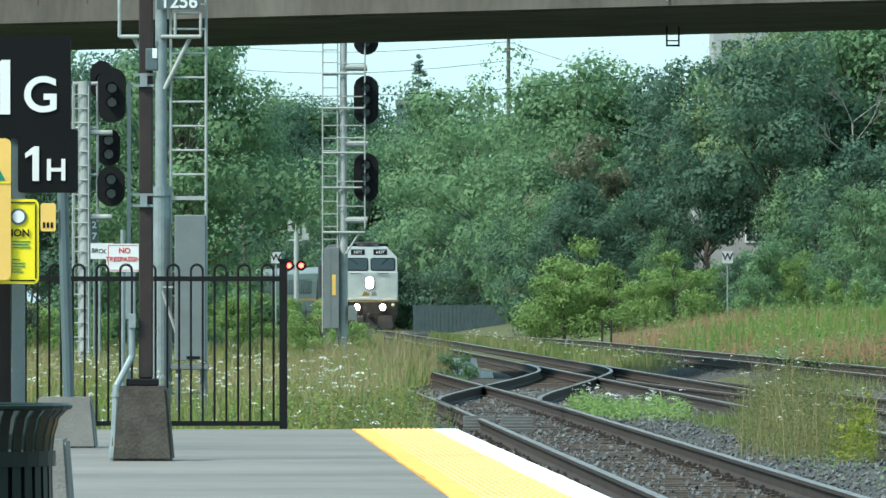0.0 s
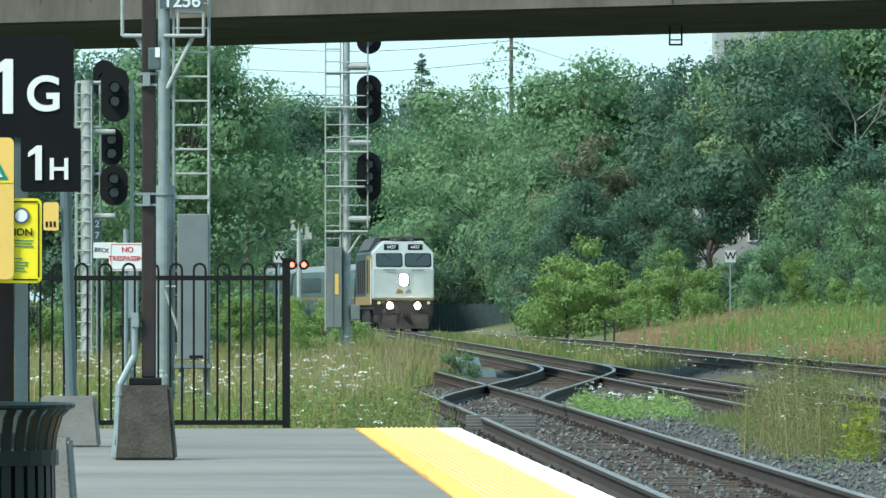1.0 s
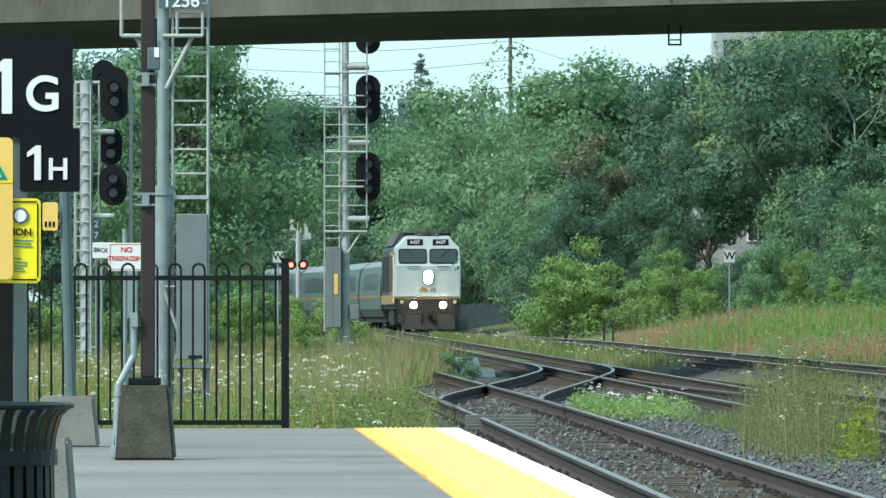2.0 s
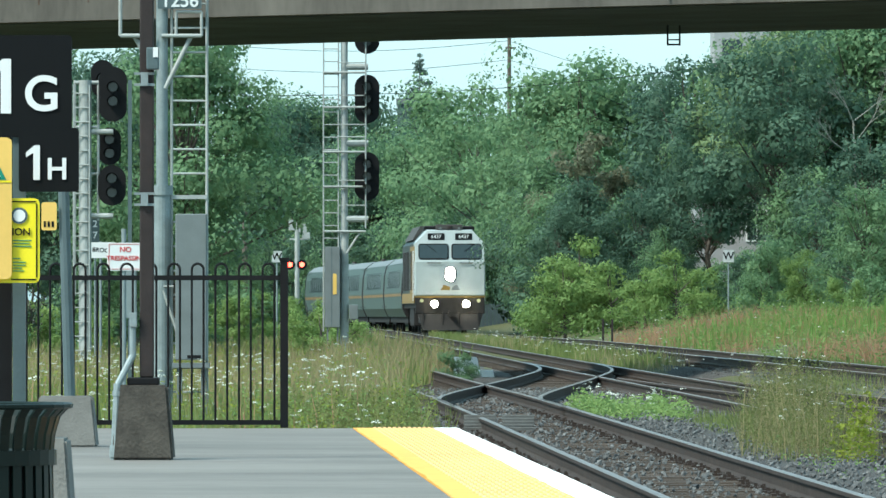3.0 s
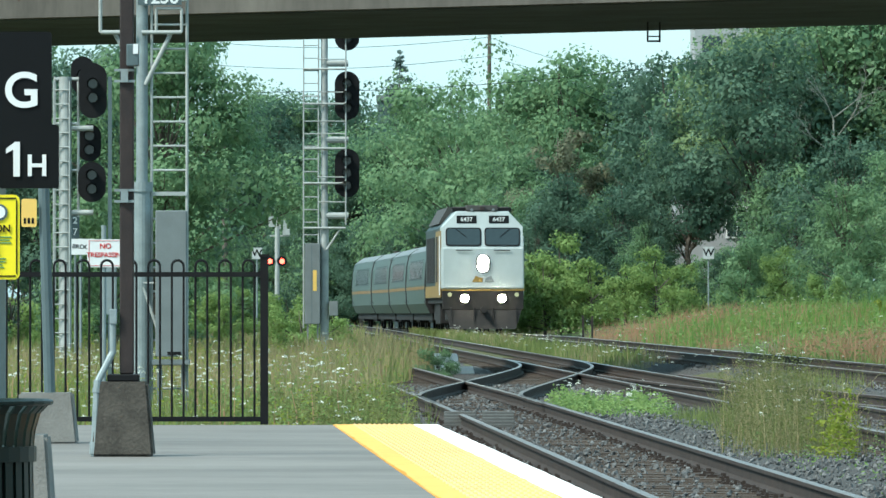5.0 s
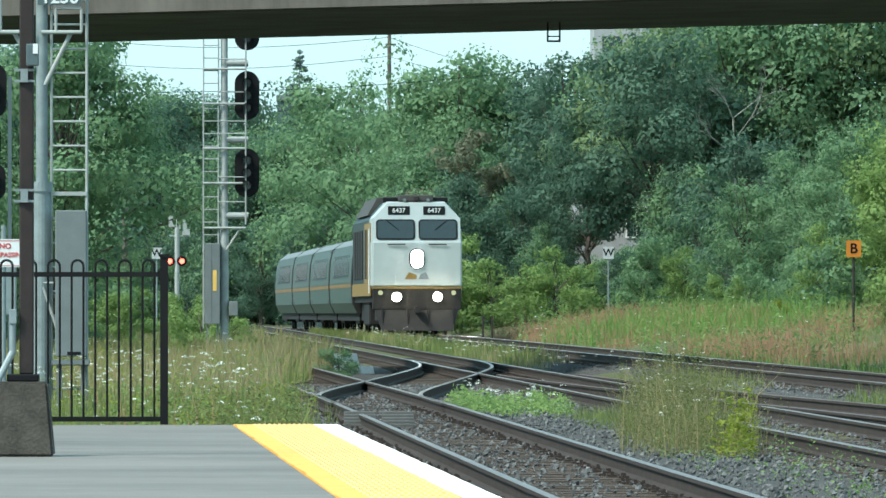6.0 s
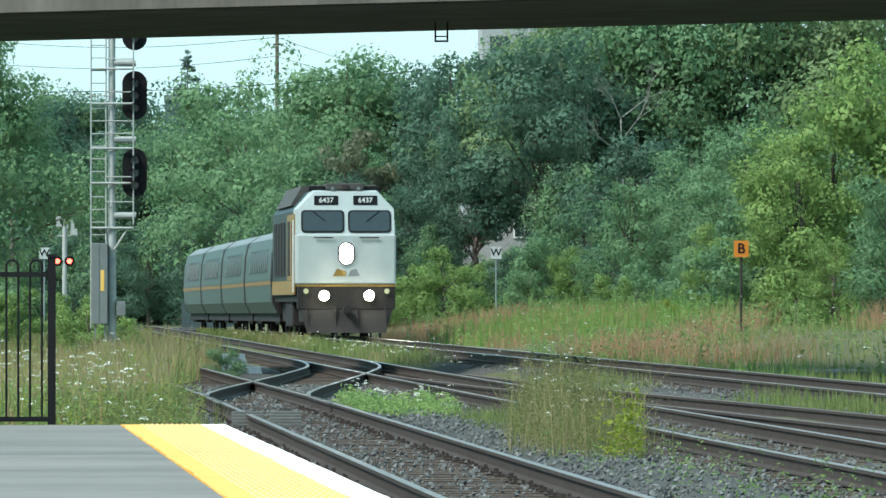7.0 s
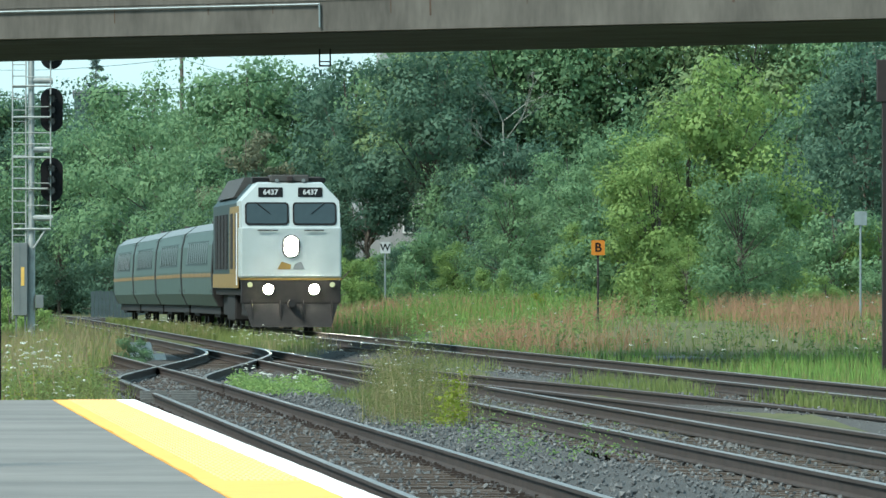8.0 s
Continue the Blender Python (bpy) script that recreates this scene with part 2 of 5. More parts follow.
TRACKS = [("platform_track", line_n, -50, 175, level(0.0), M_RAIL_HEAD), ("turnout_track", line_s, 112, 224, level(0.0), M_RAIL_HEAD), ("middle_track", line_a, -50, 560, level(0.0), M_RAIL_HEAD),
          ("siding_track", line_b, -50, 150, level(0.02), M_RAIL_DULL), ("main_track", line_m, -50, 600, main_level, M_RAIL_HEAD)]
RAIL_FOOT = [(-0.07, -0.17), (0.07, -0.17), (0.07, -0.155), (0.012, -0.135), (0.012, -0.045), (0.036, -0.04), (0.036, -0.0085), (-0.036, -0.0085), (-0.036, -0.04), (-0.012, -0.045), (-0.012, -0.135), (-0.07, -0.155)]
RAIL_TOP = [(-0.035, -0.008), (0.035, -0.008), (0.024, 0.0), (-0.024, 0.0)]


def sweep(name, outline, line, off, y0, y1, z, step, material, parent):
    ys = np.arange(y0, y1 + step / 2, step)
    vs = [(line(y) + off + px, y, z(y) + pz) for y in ys for px, pz in outline]
    n = len(outline)
    fs = [(i * n + j, (i + 1) * n + j, (i + 1) * n + (j + 1) % n, i * n + (j + 1) % n) for i in range(len(ys) - 1) for j in range(n)]
    return from_arrays(name, vs, fs, material, parent)


def build_track(name, line, y0, y1, z, head):
    t = thing(name, "railway track of steel rails on timber ties", "track", kind="structure")
    for off in (-0.7525, 0.7525):
        r = sweep("rail", RAIL_FOOT, line, off, y0, y1, z, 2.0, M_STEEL_RUST, t)
        sweep("rail_head", RAIL_TOP, line, off, y0, y1, z, 2.0, head, r)
    return t


track_objects = {row[0]: build_track(*row) for row in TRACKS}


# ---- ground ----
def ground_height(x, y):
    z = -0.33
    for _, line, y0, y1, up, _ in TRACKS:
        if y0 - 10 < y < y1 + 10:
            d = abs(x - line(y))
            z = max(z, -0.20 + up(y) - max(0, d - 1.5) * 0.35)
    return z + bank(x, y)


def bank(x, y):
    """The low bank that rises beyond the main track."""
    d = x - line_m(y)
    return 0.95 * min(1, max(0, (y - 179) / 14)) * min(1, max(0, (d - 2.2) * 0.17)) if y < 430 else 0.0


def build_ground():
    xs = np.concatenate([np.linspace(-3000, -60, 8), np.arange(-40, 46, 1.0), np.linspace(60, 3000, 8)])
    ys = np.concatenate([np.linspace(-800, -20, 5), np.arange(0, 420, 3.0), np.linspace(440, 4500, 10)])
    vs = [(x, y, ground_height(x, y) if abs(x) < 50 and y > 20 else -0.33) for y in ys for x in xs]
    n = len(xs)
    fs = [(j * n + i, j * n + i + 1, (j + 1) * n + i + 1, (j + 1) * n + i) for j in range(len(ys) - 1) for i in range(n - 1)]
    g = from_arrays("ground", vs, fs, M_SOIL)
    tagged(g, "grassy railway ground reaching the horizon", "ground", kind="structure")


build_ground()


# ---- platform ----
def edge_x(y):
    """The platform's track-side edge."""
    return 0.137 - 0.0337 * (y - 83)


def build_platform():
    p = thing("platform", "concrete station platform with a painted tactile edge", "platform", kind="structure")
    ys = list(np.arange(-60, 83.5, 7.15))
    for a, b in zip(ys[:-1], ys[1:]):
        bm = bmesh.new()
        b2 = b - 0.012
        vs = [bm.verts.new(v) for v in ((-14, a, 0.155), (edge_x(a) - 1.06, a, 0.155), (edge_x(b2) - 1.06, b2, 0.155), (-14, b2, 0.155))]
        f = bm.faces.new(vs)
        r = bmesh.ops.extrude_face_region(bm, geom=[f])
        bmesh.ops.translate(bm, vec=(0, 0, -0.5), verts=[v for v in r["geom"] if isinstance(v, bmesh.types.BMVert)])
        bmesh.ops.recalc_face_normals(bm, faces=bm.faces[:])
        part("slab", bm, M_CONCRETE, p)
    rnd = random.Random(2)
    ys = np.arange(-60, 83.2, 0.65)
    wave = [rnd.uniform(-0.018, 0.018) for _ in ys]
    seam = [rnd.uniform(-0.008, 0.008) for _ in ys]
    for name, o0, o1, z, m in (("tactile_strip", -1.04, -0.25, 0.16, M_YELLOW), ("white_edge", -0.25, 0.0, 0.162, M_WHITE_EDGE)):
        rows = []
        for i, y in enumerate(ys):
            y = min(y, 83.1)
            x0 = edge_x(y) + o0 + (wave[i] if name == "tactile_strip" else seam[i])
            x1 = edge_x(y) + o1 + (seam[i] - 0.002 if name == "tactile_strip" else 0.3 * wave[i])
            rows += [(x0, y, z - 0.6), (x0, y, z), (x1, y, z), (x1, y, z - 0.6)]
        n = len(ys)
        fs = [(i * 4 + j, i * 4 + 4 + j, i * 4 + 5 + j, i * 4 + 1 + j) for i in range(n - 1) for j in range(3)]
        fs += [(4 * n - 4, 4 * n - 3, 4 * n - 2, 4 * n - 1)]
        from_arrays(name, rows, fs, m, p)


build_platform()


# ---- road bridge over the tracks ----
def build_bridge():
    b = thing("bridge", "stained concrete road overpass with a dark underside", "bridge", pose(3.0, 166, 0.68, 0, -0.72, -21), kind="structure")
    boxes("soffit", M_BRIDGE_SOFFIT, b, (-60, 60, 0.605, 14.8, 6.68, 6.86))
    boxes("girder", M_BRIDGE, b, (-60, 60, 0.0, 0.6, 6.70, 7.40))
    rnd = random.Random(9)
    for k in range(26):
        x, w = -28 + k * 2.2 + rnd.uniform(-0.8, 0.8), rnd.uniform(0.02, 0.06)
        boxes("rust_streak", M_RUST_STAIN, b, (x, x + w, -0.004, 0.0, 7.40 - rnd.uniform(0.15, 0.42), 7.399))
    rods("drain_pipe", M_GALV, b, ((-30, -0.05, 7.33), (1.75, -0.05, 7.33), 0.022), ((1.75, -0.05, 7.35), (1.75, -0.05, 6.8), 0.022), n=8)
    boxes("parapet", M_BRIDGE, b, (-60, 60, -0.014, 0.3, 7.402, 9.2))


build_bridge()


# ---- platform fence ----
def build_fence():
    f = thing("platform_fence", "black steel picket fence with hooped tops", "fence", pose(0, 83.3, 0.155))
    x1 = -1.62
    boxes("post", M_BLACK, f, (x1 - 0.04, x1 + 0.04, -0.04, 0.04, 0, 1.70), (x1 - 0.05, x1 + 0.05, -0.05, 0.05, 1.70, 1.73))
    boxes("top_rail", M_BLACK, f, (-5.2, x1 - 0.04, -0.02, 0.02, 1.50, 1.55))
    boxes("bottom_rail", M_BLACK, f, (-5.2, x1 - 0.04, -0.02, 0.02, 0.03, 0.08))
    bm = bmesh.new()
    r = 0.013
    rod(bm, (-0.06, 0, 0.05), (-0.06, 0, 1.61), r, n=6)
    rod(bm, (0.06, 0, 0.05), (0.06, 0, 1.61), r, n=6)
    arc = [(-0.06 * math.cos(a), 0, 1.61 + 0.06 * math.sin(a)) for a in np.linspace(0, math.pi, 9)]
    for a, c in zip(arc[:-1], arc[1:]):
        rod(bm, a, c, r, n=6)
    x = x1 - 0.16
    first = part("picket", bm, M_BLACK, f)
    first.location.x = x
    while x > -5.0:
        x -= 0.24
        o = new("picket", first.data)
        o.parent = f
        o.location.x = x


build_fence()


# ---- trees ----
def leaf_cloud(centers, radii, count, size, rnd, flat=0.75, shell=0.82):
    """Leaf sprays scattered through the outer part of many clumps."""
    w = radii ** 2
    idx = rnd.choice(len(centers), count, p=w / w.sum())
    d = rnd.normal(size=(count, 3))
    d /= np.linalg.norm(d, axis=1)[:, None]
    d[:, 2] *= flat
    pos = centers[idx] + d * (radii[idx] * (shell + (1 - shell) * rnd.random(count) ** 0.6))[:, None]
    nrm = d + rnd.normal(size=(count, 3)) * 0.33 + np.array((0, 0, 0.40))
    nrm /= np.linalg.norm(nrm, axis=1)[:, None]
    u = np.cross(nrm, rnd.normal(size=(count, 3)))
    u /= np.linalg.norm(u, axis=1)[:, None]
    v = np.cross(nrm, u)
    s = size * (0.5 + 0.9 * rnd.random(count))[:, None]
    droop = np.array((0, 0, -0.25)) * s
    leaf = np.stack([pos - u * s, pos + u * s * 0.3 - v * s * 0.8, pos + u * s * 0.6 + v * s * 0.8 + droop], 1)
    turned = np.einsum("ij,ij->i", np.cross(leaf[:, 1] - leaf[:, 0], leaf[:, 2] - leaf[:, 0]), nrm) < 0
    leaf[turned] = leaf[turned][:, ::-1]
    soft = d * 0.9 + nrm * 0.18
    soft /= np.linalg.norm(soft, axis=1)[:, None]
    return leaf.reshape(-1, 3), np.arange(count * 3).reshape(-1, 3), soft


def tree_mesh(name, seed, height, width, count, size, leaf, crown_from=0.15, lobes=11, sparse=1.0, cores=True):
    """A tree: tapered trunk and limbs, and a crown of lobes, each of several leaf clumps. Returns (wood, leaves) meshes."""
    rnd = np.random.default_rng(seed)
    cs, rs, hubs, bigs = [], [], [], []
    for i in range(lobes):
        k = (i + rnd.random()) / lobes
        h = crown_from + (1 - crown_from) * k ** 0.9
        reach = width / 2 * (math.sin(math.pi * min(1, 0.24 + 0.70 * k)) ** 0.7) * (0.6 + 0.4 * rnd.random())
        a, q = i * 2.4 + rnd.normal() * 0.5, 0.55 + 0.4 * rnd.random()
        hub = np.array((math.cos(a) * reach * q, math.sin(a) * reach * q, h * height * 0.86))
        big = width * (0.17 + 0.08 * rnd.random()) * (1.15 - 0.4 * k)
        hubs.append(hub)
        bigs.append(big)
        for _ in range(7):
            d = rnd.normal(size=3)
            d[2] = abs(d[2]) * 0.9 - 0.25
            d /= np.linalg.norm(d)
            cs.append(hub + d * big * (0.40 + 0.75 * rnd.random()))
            rs.append(big * (0.38 + 0.40 * rnd.random()))
    cs, rs = np.array(cs), np.array(rs) * sparse
    cs[:, 2] = np.maximum(cs[:, 2], rs * 0.5)
    vs, fs, ns = leaf_cloud(cs, rs, count, size, rnd, shell=0.55)
    if cores:
        # broad inner sprays make each lobe dense
        cv, cf, cn = leaf_cloud(np.array(hubs), np.array(bigs) * 0.85, lobes * 260, width * 0.018, rnd, shell=0.45)
        fs, vs, ns = np.concatenate([fs, cf + len(vs)]), np.concatenate([vs, cv]), np.concatenate([ns, cn])
    bm = bmesh.new()
    r0 = height * 0.016 + 0.03
    p = Vector((0, 0, -0.4))
    for i in range(5):
        q = Vector((rnd.normal() * 0.02 * height, rnd.normal() * 0.02 * height, height * 0.17 * (i + 1)))
        rod(bm, p, q, r0 * (1 - i * 0.17), r0 * (1 - (i + 1) * 0.17), n=7)
        p = q
    for c in hubs + list(cs[::4]):
        z = max(height * 0.08, c[2] * 0.6)
        rod(bm, (0, 0, z), c, r0 * 0.28, r0 * 0.06, n=5)
    me = bpy.data.meshes.new(name + "_wood")
    bm.to_mesh(me)
    bm.free()
    me.materials.append(M_BARK)
    lo = from_arrays(name + "_leaves", vs, fs, leaf, normals=ns)
    leaves = lo.data
    bpy.data.objects.remove(lo)
    return me, leaves


def plant(kind, x, y, s, turn, name="tree", label="", category="tree", group="", z=-0.33, sz=1.0):
    t = thing(name, label, category, pose(x, y, z, 0, 0, turn), group)
    t.scale = (s, s, s * sz)
    for nm, me in (("trunk", kind[0]), ("crown", kind[1])):
        o = new(nm, me)
        o.parent = t
    return t


K_DARK = [tree_mesh("dark_tree", 10 + i, 15, 11, 10000, 0.115, M_LEAF_DARK_HAZED, 0.10, 14) for i in range(3)]
K_MID = [tree_mesh("mid_tree", 20 + i, 15, 11, 10000, 0.115, M_LEAF_MID_HAZED, 0.10, 14) for i in range(3)]
K_LIGHT = [tree_mesh("light_tree", 30 + i, 9, 6.5, 12000, 0.08, M_LEAF_LIGHT, 0.05, 11) for i in range(2)]
K_SHRUB = [tree_mesh("shrub", 40 + i, 3.4, 3.6, 4800, 0.065, M_LEAF_LIGHT, 0.03, 8) for i in range(2)]
K_SHRUB_MID = [tree_mesh("shrub_mid", 45 + i, 3.4, 3.6, 4800, 0.065, M_LEAF_MID_HAZED, 0.03, 8) for i in range(2)]
K_GREY = [tree_mesh("grey_tree", 50, 9, 5.0, 5500, 0.085, M_LEAF_GREY, 0.10, 10, sparse=0.8, cores=False)]
K_TALL = [tree_mesh("tall_tree", 60 + i, 15, 10, 26000, 0.10, (M_LEAF_MID_HAZED, M_LEAF_DARK_HAZED)[i], 0.28, 16) for i in range(2)]
K_BACK = [tree_mesh("back_tree", 70 + i, 15, 10, 11000, 0.105, (M_LEAF_BACK, M_LEAF_MID_HAZED)[i % 2], 0.26, 15) for i in range(4)]
K_HIGH = [tree_mesh("high_tree", 80, 15, 10, 13000, 0.11, M_LEAF_DARK_HAZED, 0.50, 12)]
K_YELLOW = [tree_mesh("yellow_sapling", 55, 3.4, 2.6, 1500, 0.09, M_LEAF_YELLOW, 0.3, 6, cores=False)]
KINDS = {"H": (K_HIGH, 15, "dark tree with a high crown overhanging the house", "tree"), "B": (K_BACK, 14.3, "tall dark tree standing in the wood", "tree"), "T": (K_TALL, 15, "leafy tree with a clear stem beside the station", "tree"), "D": (K_DARK, 14.3, "tall dark green deciduous tree in full leaf", "tree"), "M": (K_MID, 14.3, "leafy deciduous tree in summer green", "tree"),
         "L": (K_LIGHT, 9, "fresh yellow-green young tree beside the line", "tree"), "S": (K_SHRUB, 3.4, "bright green bushy shrub at the wood's edge", "shrub"),
         "s": (K_SHRUB_MID, 3.4, "mid-green bushy shrub at the wood's edge", "shrub"), "G": (K_GREY, 9, "thin grey-brown half-bare tree", "tree"),
         "Y": (K_YELLOW, 3.4, "small yellow-green sapling in the verge", "sapling")}


def build_woods():
    rnd = random.Random(4)
    # place across, distance, height, kind
    # low D trees at 337-340 and 421-446 put canopy shade into dark leaves
    rows = """
    -13.6 532 15.4 M; -11.5 526 15.4 D; -9.7 528 14.8 D; -7.9 530 15.0 M; -6.1 526 14.6 D; -4.3 528 14.6 M; -2.5 524 13.0 M; -0.8 522 12.8 M; -3.4 505 12.4 M; -1.4 503 12.2 D; 0.4 470 10.2 D; -5.2 508 13.4 D;
    -0.2 452 5.4 D; 1.4 440 5.0 D; -7.1 225 9.9 T; -9.0 238 10.3 T; -10.6 236 9.7 T; -12.6 246 10.1 T; -15.3 250 10.1 T; -18.5 250 9.9 T; -11.2 470 9.7 D; -8.8 296 4.0 M; -7.0 485 10.6 D; -5.1 485 10.7 M;
    -3.0 485 10.5 D; -1.3 485 11.4 M; 0.5 485 12.6 M; 1.9 368 12.2 M; 3.6 364 12.7 M; 5.0 366 12.1 M; 6.7 362 12.1 M; 8.3 372 12.8 M; 9.4 362 12.7 D; 10.5 347 12.4 D; 13.7 346 14.0 B; 14.6 342 14.0 B;
    15.4 334 14.5 B; 17.0 330 14.5 B; 18.6 330 15.0 B; 20.6 330 15.0 B; 22.6 330 15.0 B; 24.7 330 15.0 B; 26.8 330 15.0 B; 29.4 335 15.5 B; 31.3 330 15.0 B; 34.1 335 15.0 B; 36.4 335 15.0 B; 38.9 335 15.0 B;
    -0.8 470 7.0 D; 1.6 342 6.6 M; 3.7 338 6.0 D; 6.0 340 7.0 D; 8.0 337 6.8 D; 9.6 333 4.6 D; 14.2 312 5.6 M; 16.0 308 8.4 D; 15.2 296 6.0 M; 17.6 300 7.6 M; 19.2 296 8.2 M; 21.2 296 8.6 M;
    23.4 292 9.0 D; 26.0 292 9.0 M; 28.8 292 10.0 D; 31.5 290 10.0 M; 34.2 290 9.0 M; -4.3 485 6.9 D; -6.8 485 6.8 D; -8.5 470 6.4 D; 2.5 350 8.0 D; 4.2 349 9.0 M; 5.9 345 9.4 G; 7.4 345 8.2 G;
    6.8 342 6.4 M; 0.6 485 9.5 L; 4.0 322 3.3 S; 5.4 325 4.2 S; 6.6 322 3.4 S; 7.8 318 3.0 S; 9.0 316 3.6 S; 10.1 320 3.0 S; 11.9 306 2.8 s; 13.2 300 3.8 L;
    15.0 288 3.2 s; 16.4 280 3.6 s; 13.8 282 2.6 S; 17.9 276 3.2 s; 12.4 312 4.2 s; -7.4 300 2.6 S; -4.4 262 1.9 S; -3.1 205 1.7 S; -2.6 214 1.5 S; -7.5 240 2.2 s; -10.0 235 2.4 s; -13.0 230 2.4 s;
    14.6 238 4.0 L; 15.6 234 4.7 s; 16.4 240 5.2 L; 17.6 236 4.6 L; 16.4 229 6.6 L; 17.5 231 8.0 L; 18.7 232 9.2 L; 19.0 222 3.6 S; 17.0 224 2.4 S; 21.6 226 4.2 s; 23.0 226 3.8 S; 22.4 216 3.0 s;
    24.4 220 3.6 s; 26.0 226 5.0 M; 27.5 226 5.5 M; 29.2 225 5.0 s; 13.0 232 1.7 Y; 15.2 252 2.6 s; 20.2 212 2.2 S; 18.0 246 7.0 M; 16.0 254 5.6 M; 24.6 246 10.0 D; 26.6 246 8.0 D; 29.6 246 9.0 M;
    14.1 335 9.5 D; -9.5 500 9.0 M; -12.0 500 9.0 D; -15.0 500 9.0 M; -19.0 500 10.0 D; 11.1 321 3.6 s; 9.6 326 5.4 D; 14.4 322 7.4 M; 9.0 326 5.0 M; -8.4 262 2.6 S; -10.6 262 2.8 s;
    -13.0 258 3.0 S; -6.2 255 1.9 S; -9.4 215 1.7 S; -12.0 212 1.8 s; -16.0 240 3.0 s; -8.6 350 4.4 M; -10.5 345 5.0 M; -13.0 330 5.5 M; -16.0 330 6.0 D; -7.7 300 3.2 s; 25.8 258 11.0 D;
    27.4 258 11.0 D; 18.6 219 4.6 M; 11.9 319 3.6 D; 0.3 166 0.8 s; 16.9 222 3.4 L; 10.5 326 8.4 H; 13.3 326 13.6 H; 14.0 322 7.6 D; 12.4 321 4.0 s; 17.8 213 5.6 M; 1.3 442 13.6 M; 2.8 426 13.0 M; 0.6 470 12.6 M; 4.2 410 12.3 M;
    2.2 430 7.0 D; 2.2 422 6.4 D; 0.8 428 6.6 D; 3.9 421 6.8 D; -0.6 441 6.4 D; 0.9 446 6.5 D"""
    for row in rows.split(";"):
        x, y, h, k = row.split()
        kinds, base, label, cat = KINDS[k]
        x, y, h = float(x), float(y), float(h)
        half = h * (0.33 if cat == "tree" else 0.45)
        if x > (line_a(y) + line_m(y)) / 2 and y > 130:
            x = max(x, line_m(y) + 1.7 + half)
        elif y > 200:
            x = min(x, line_a(y) - 1.7 - half)
        up = bank(x, y)
        h = max(h - up, 0.6)
        plant(rnd.choice(kinds), x, y, h / base, rnd.uniform(0, 360), cat, label, cat, "lineside " + cat + "s", up - 0.33, sz=rnd.uniform(0.96, 1.06))


build_woods()


def build_spruce(x, y, height):
    """Whorls of drooping boughs round a straight stem."""
    t = thing("spruce_tree", "tall dark spruce rising over the wood", "tree", pose(x, y, -0.33))
    rods("trunk", M_BARK, t, ((0, 0, -0.3), (0, 0, height), 0.22, 0.02))
    rnd = np.random.default_rng(8)
    cs, rs = [], []
    for k in range(26):
        h = height * (0.35 + 0.64 * k / 25)
        reach = (height - h) * 0.34 + 0.15
        for a in rnd.random(7) * 6.283:
            k2, dz = 0.55 + 0.65 * rnd.random(), rnd.normal() * 0.22
            for q in (0.25, 0.5, 0.75, 1.0):
                cs.append((math.cos(a) * reach * q * k2, math.sin(a) * reach * q * k2, h + dz - 0.30 * reach * q + 0.22 * q * q * reach))
                rs.append(0.16 + 0.10 * reach)
    vs, fs, ns = leaf_cloud(np.array(cs), np.array(rs), 9500, 0.11, rnd, 0.5, 0.2)
    from_arrays("crown", vs, fs, M_NEEDLE_HAZED, t, ns)


def build_dead_tree(x, y, height):
    t = thing("dead_tree", "bare pale dead tree with forking branches", "tree", pose(x, y, -0.33))
    rnd = random.Random(5)
    rods("trunk", M_DEAD, t, ((0, 0, 0), (-0.3, 0, height * 0.8), 0.06, 0.03), n=8)
    bm = bmesh.new()

    def fork(p, d, length, r, depth):
        q = p + d * length
        rod(bm, p, q, r, r * 0.55, n=5)
        if depth:
            for _ in range(3):
                e = (d + Vector((rnd.uniform(-0.7, 0.7), rnd.uniform(-0.3, 0.3), rnd.uniform(-0.2, 0.5)))).normalized()
                fork(p + d * length * rnd.uniform(0.5, 1.0), e, length * rnd.uniform(0.5, 0.75), r * 0.55, depth - 1)

    for z, dx in ((0.66, -0.9), (0.72, 0.5), (0.78, -0.3), (0.8, 0.9)):
        fork(Vector((-0.3 * z, 0, height * z)), Vector((dx, -0.2, 0.7)).normalized(), 1.3, 0.024, 3)
    part("branchwork", bm, M_DEAD, t)


build_dead_tree(16.4, 322, 11.0)
build_spruce(-1.5, 515, 16.9)


# ---- vegetation on the ground ----
gh = np.vectorize(ground_height)
RND = np.random.default_rng(3)


def scatter(n, y0, y1, left, right, patch=0.0, power=1.0):
    """Plan points between two lines; patch thins them into drifts."""
    y = y0 + (y1 - y0) * RND.random(n) ** power
    lo, hi = np.array([left(v) for v in y]), np.array([right(v) for v in y])
    x = lo + (hi - lo) * RND.random(n)
    if patch:
        keep = np.array([noise.noise((a * 0.35, b * 0.09, patch)) for a, b in zip(x, y)]) > -0.12 + 0.3 * RND.random(n) - 0.15
        x, y = x[keep], y[keep]
    return x, y


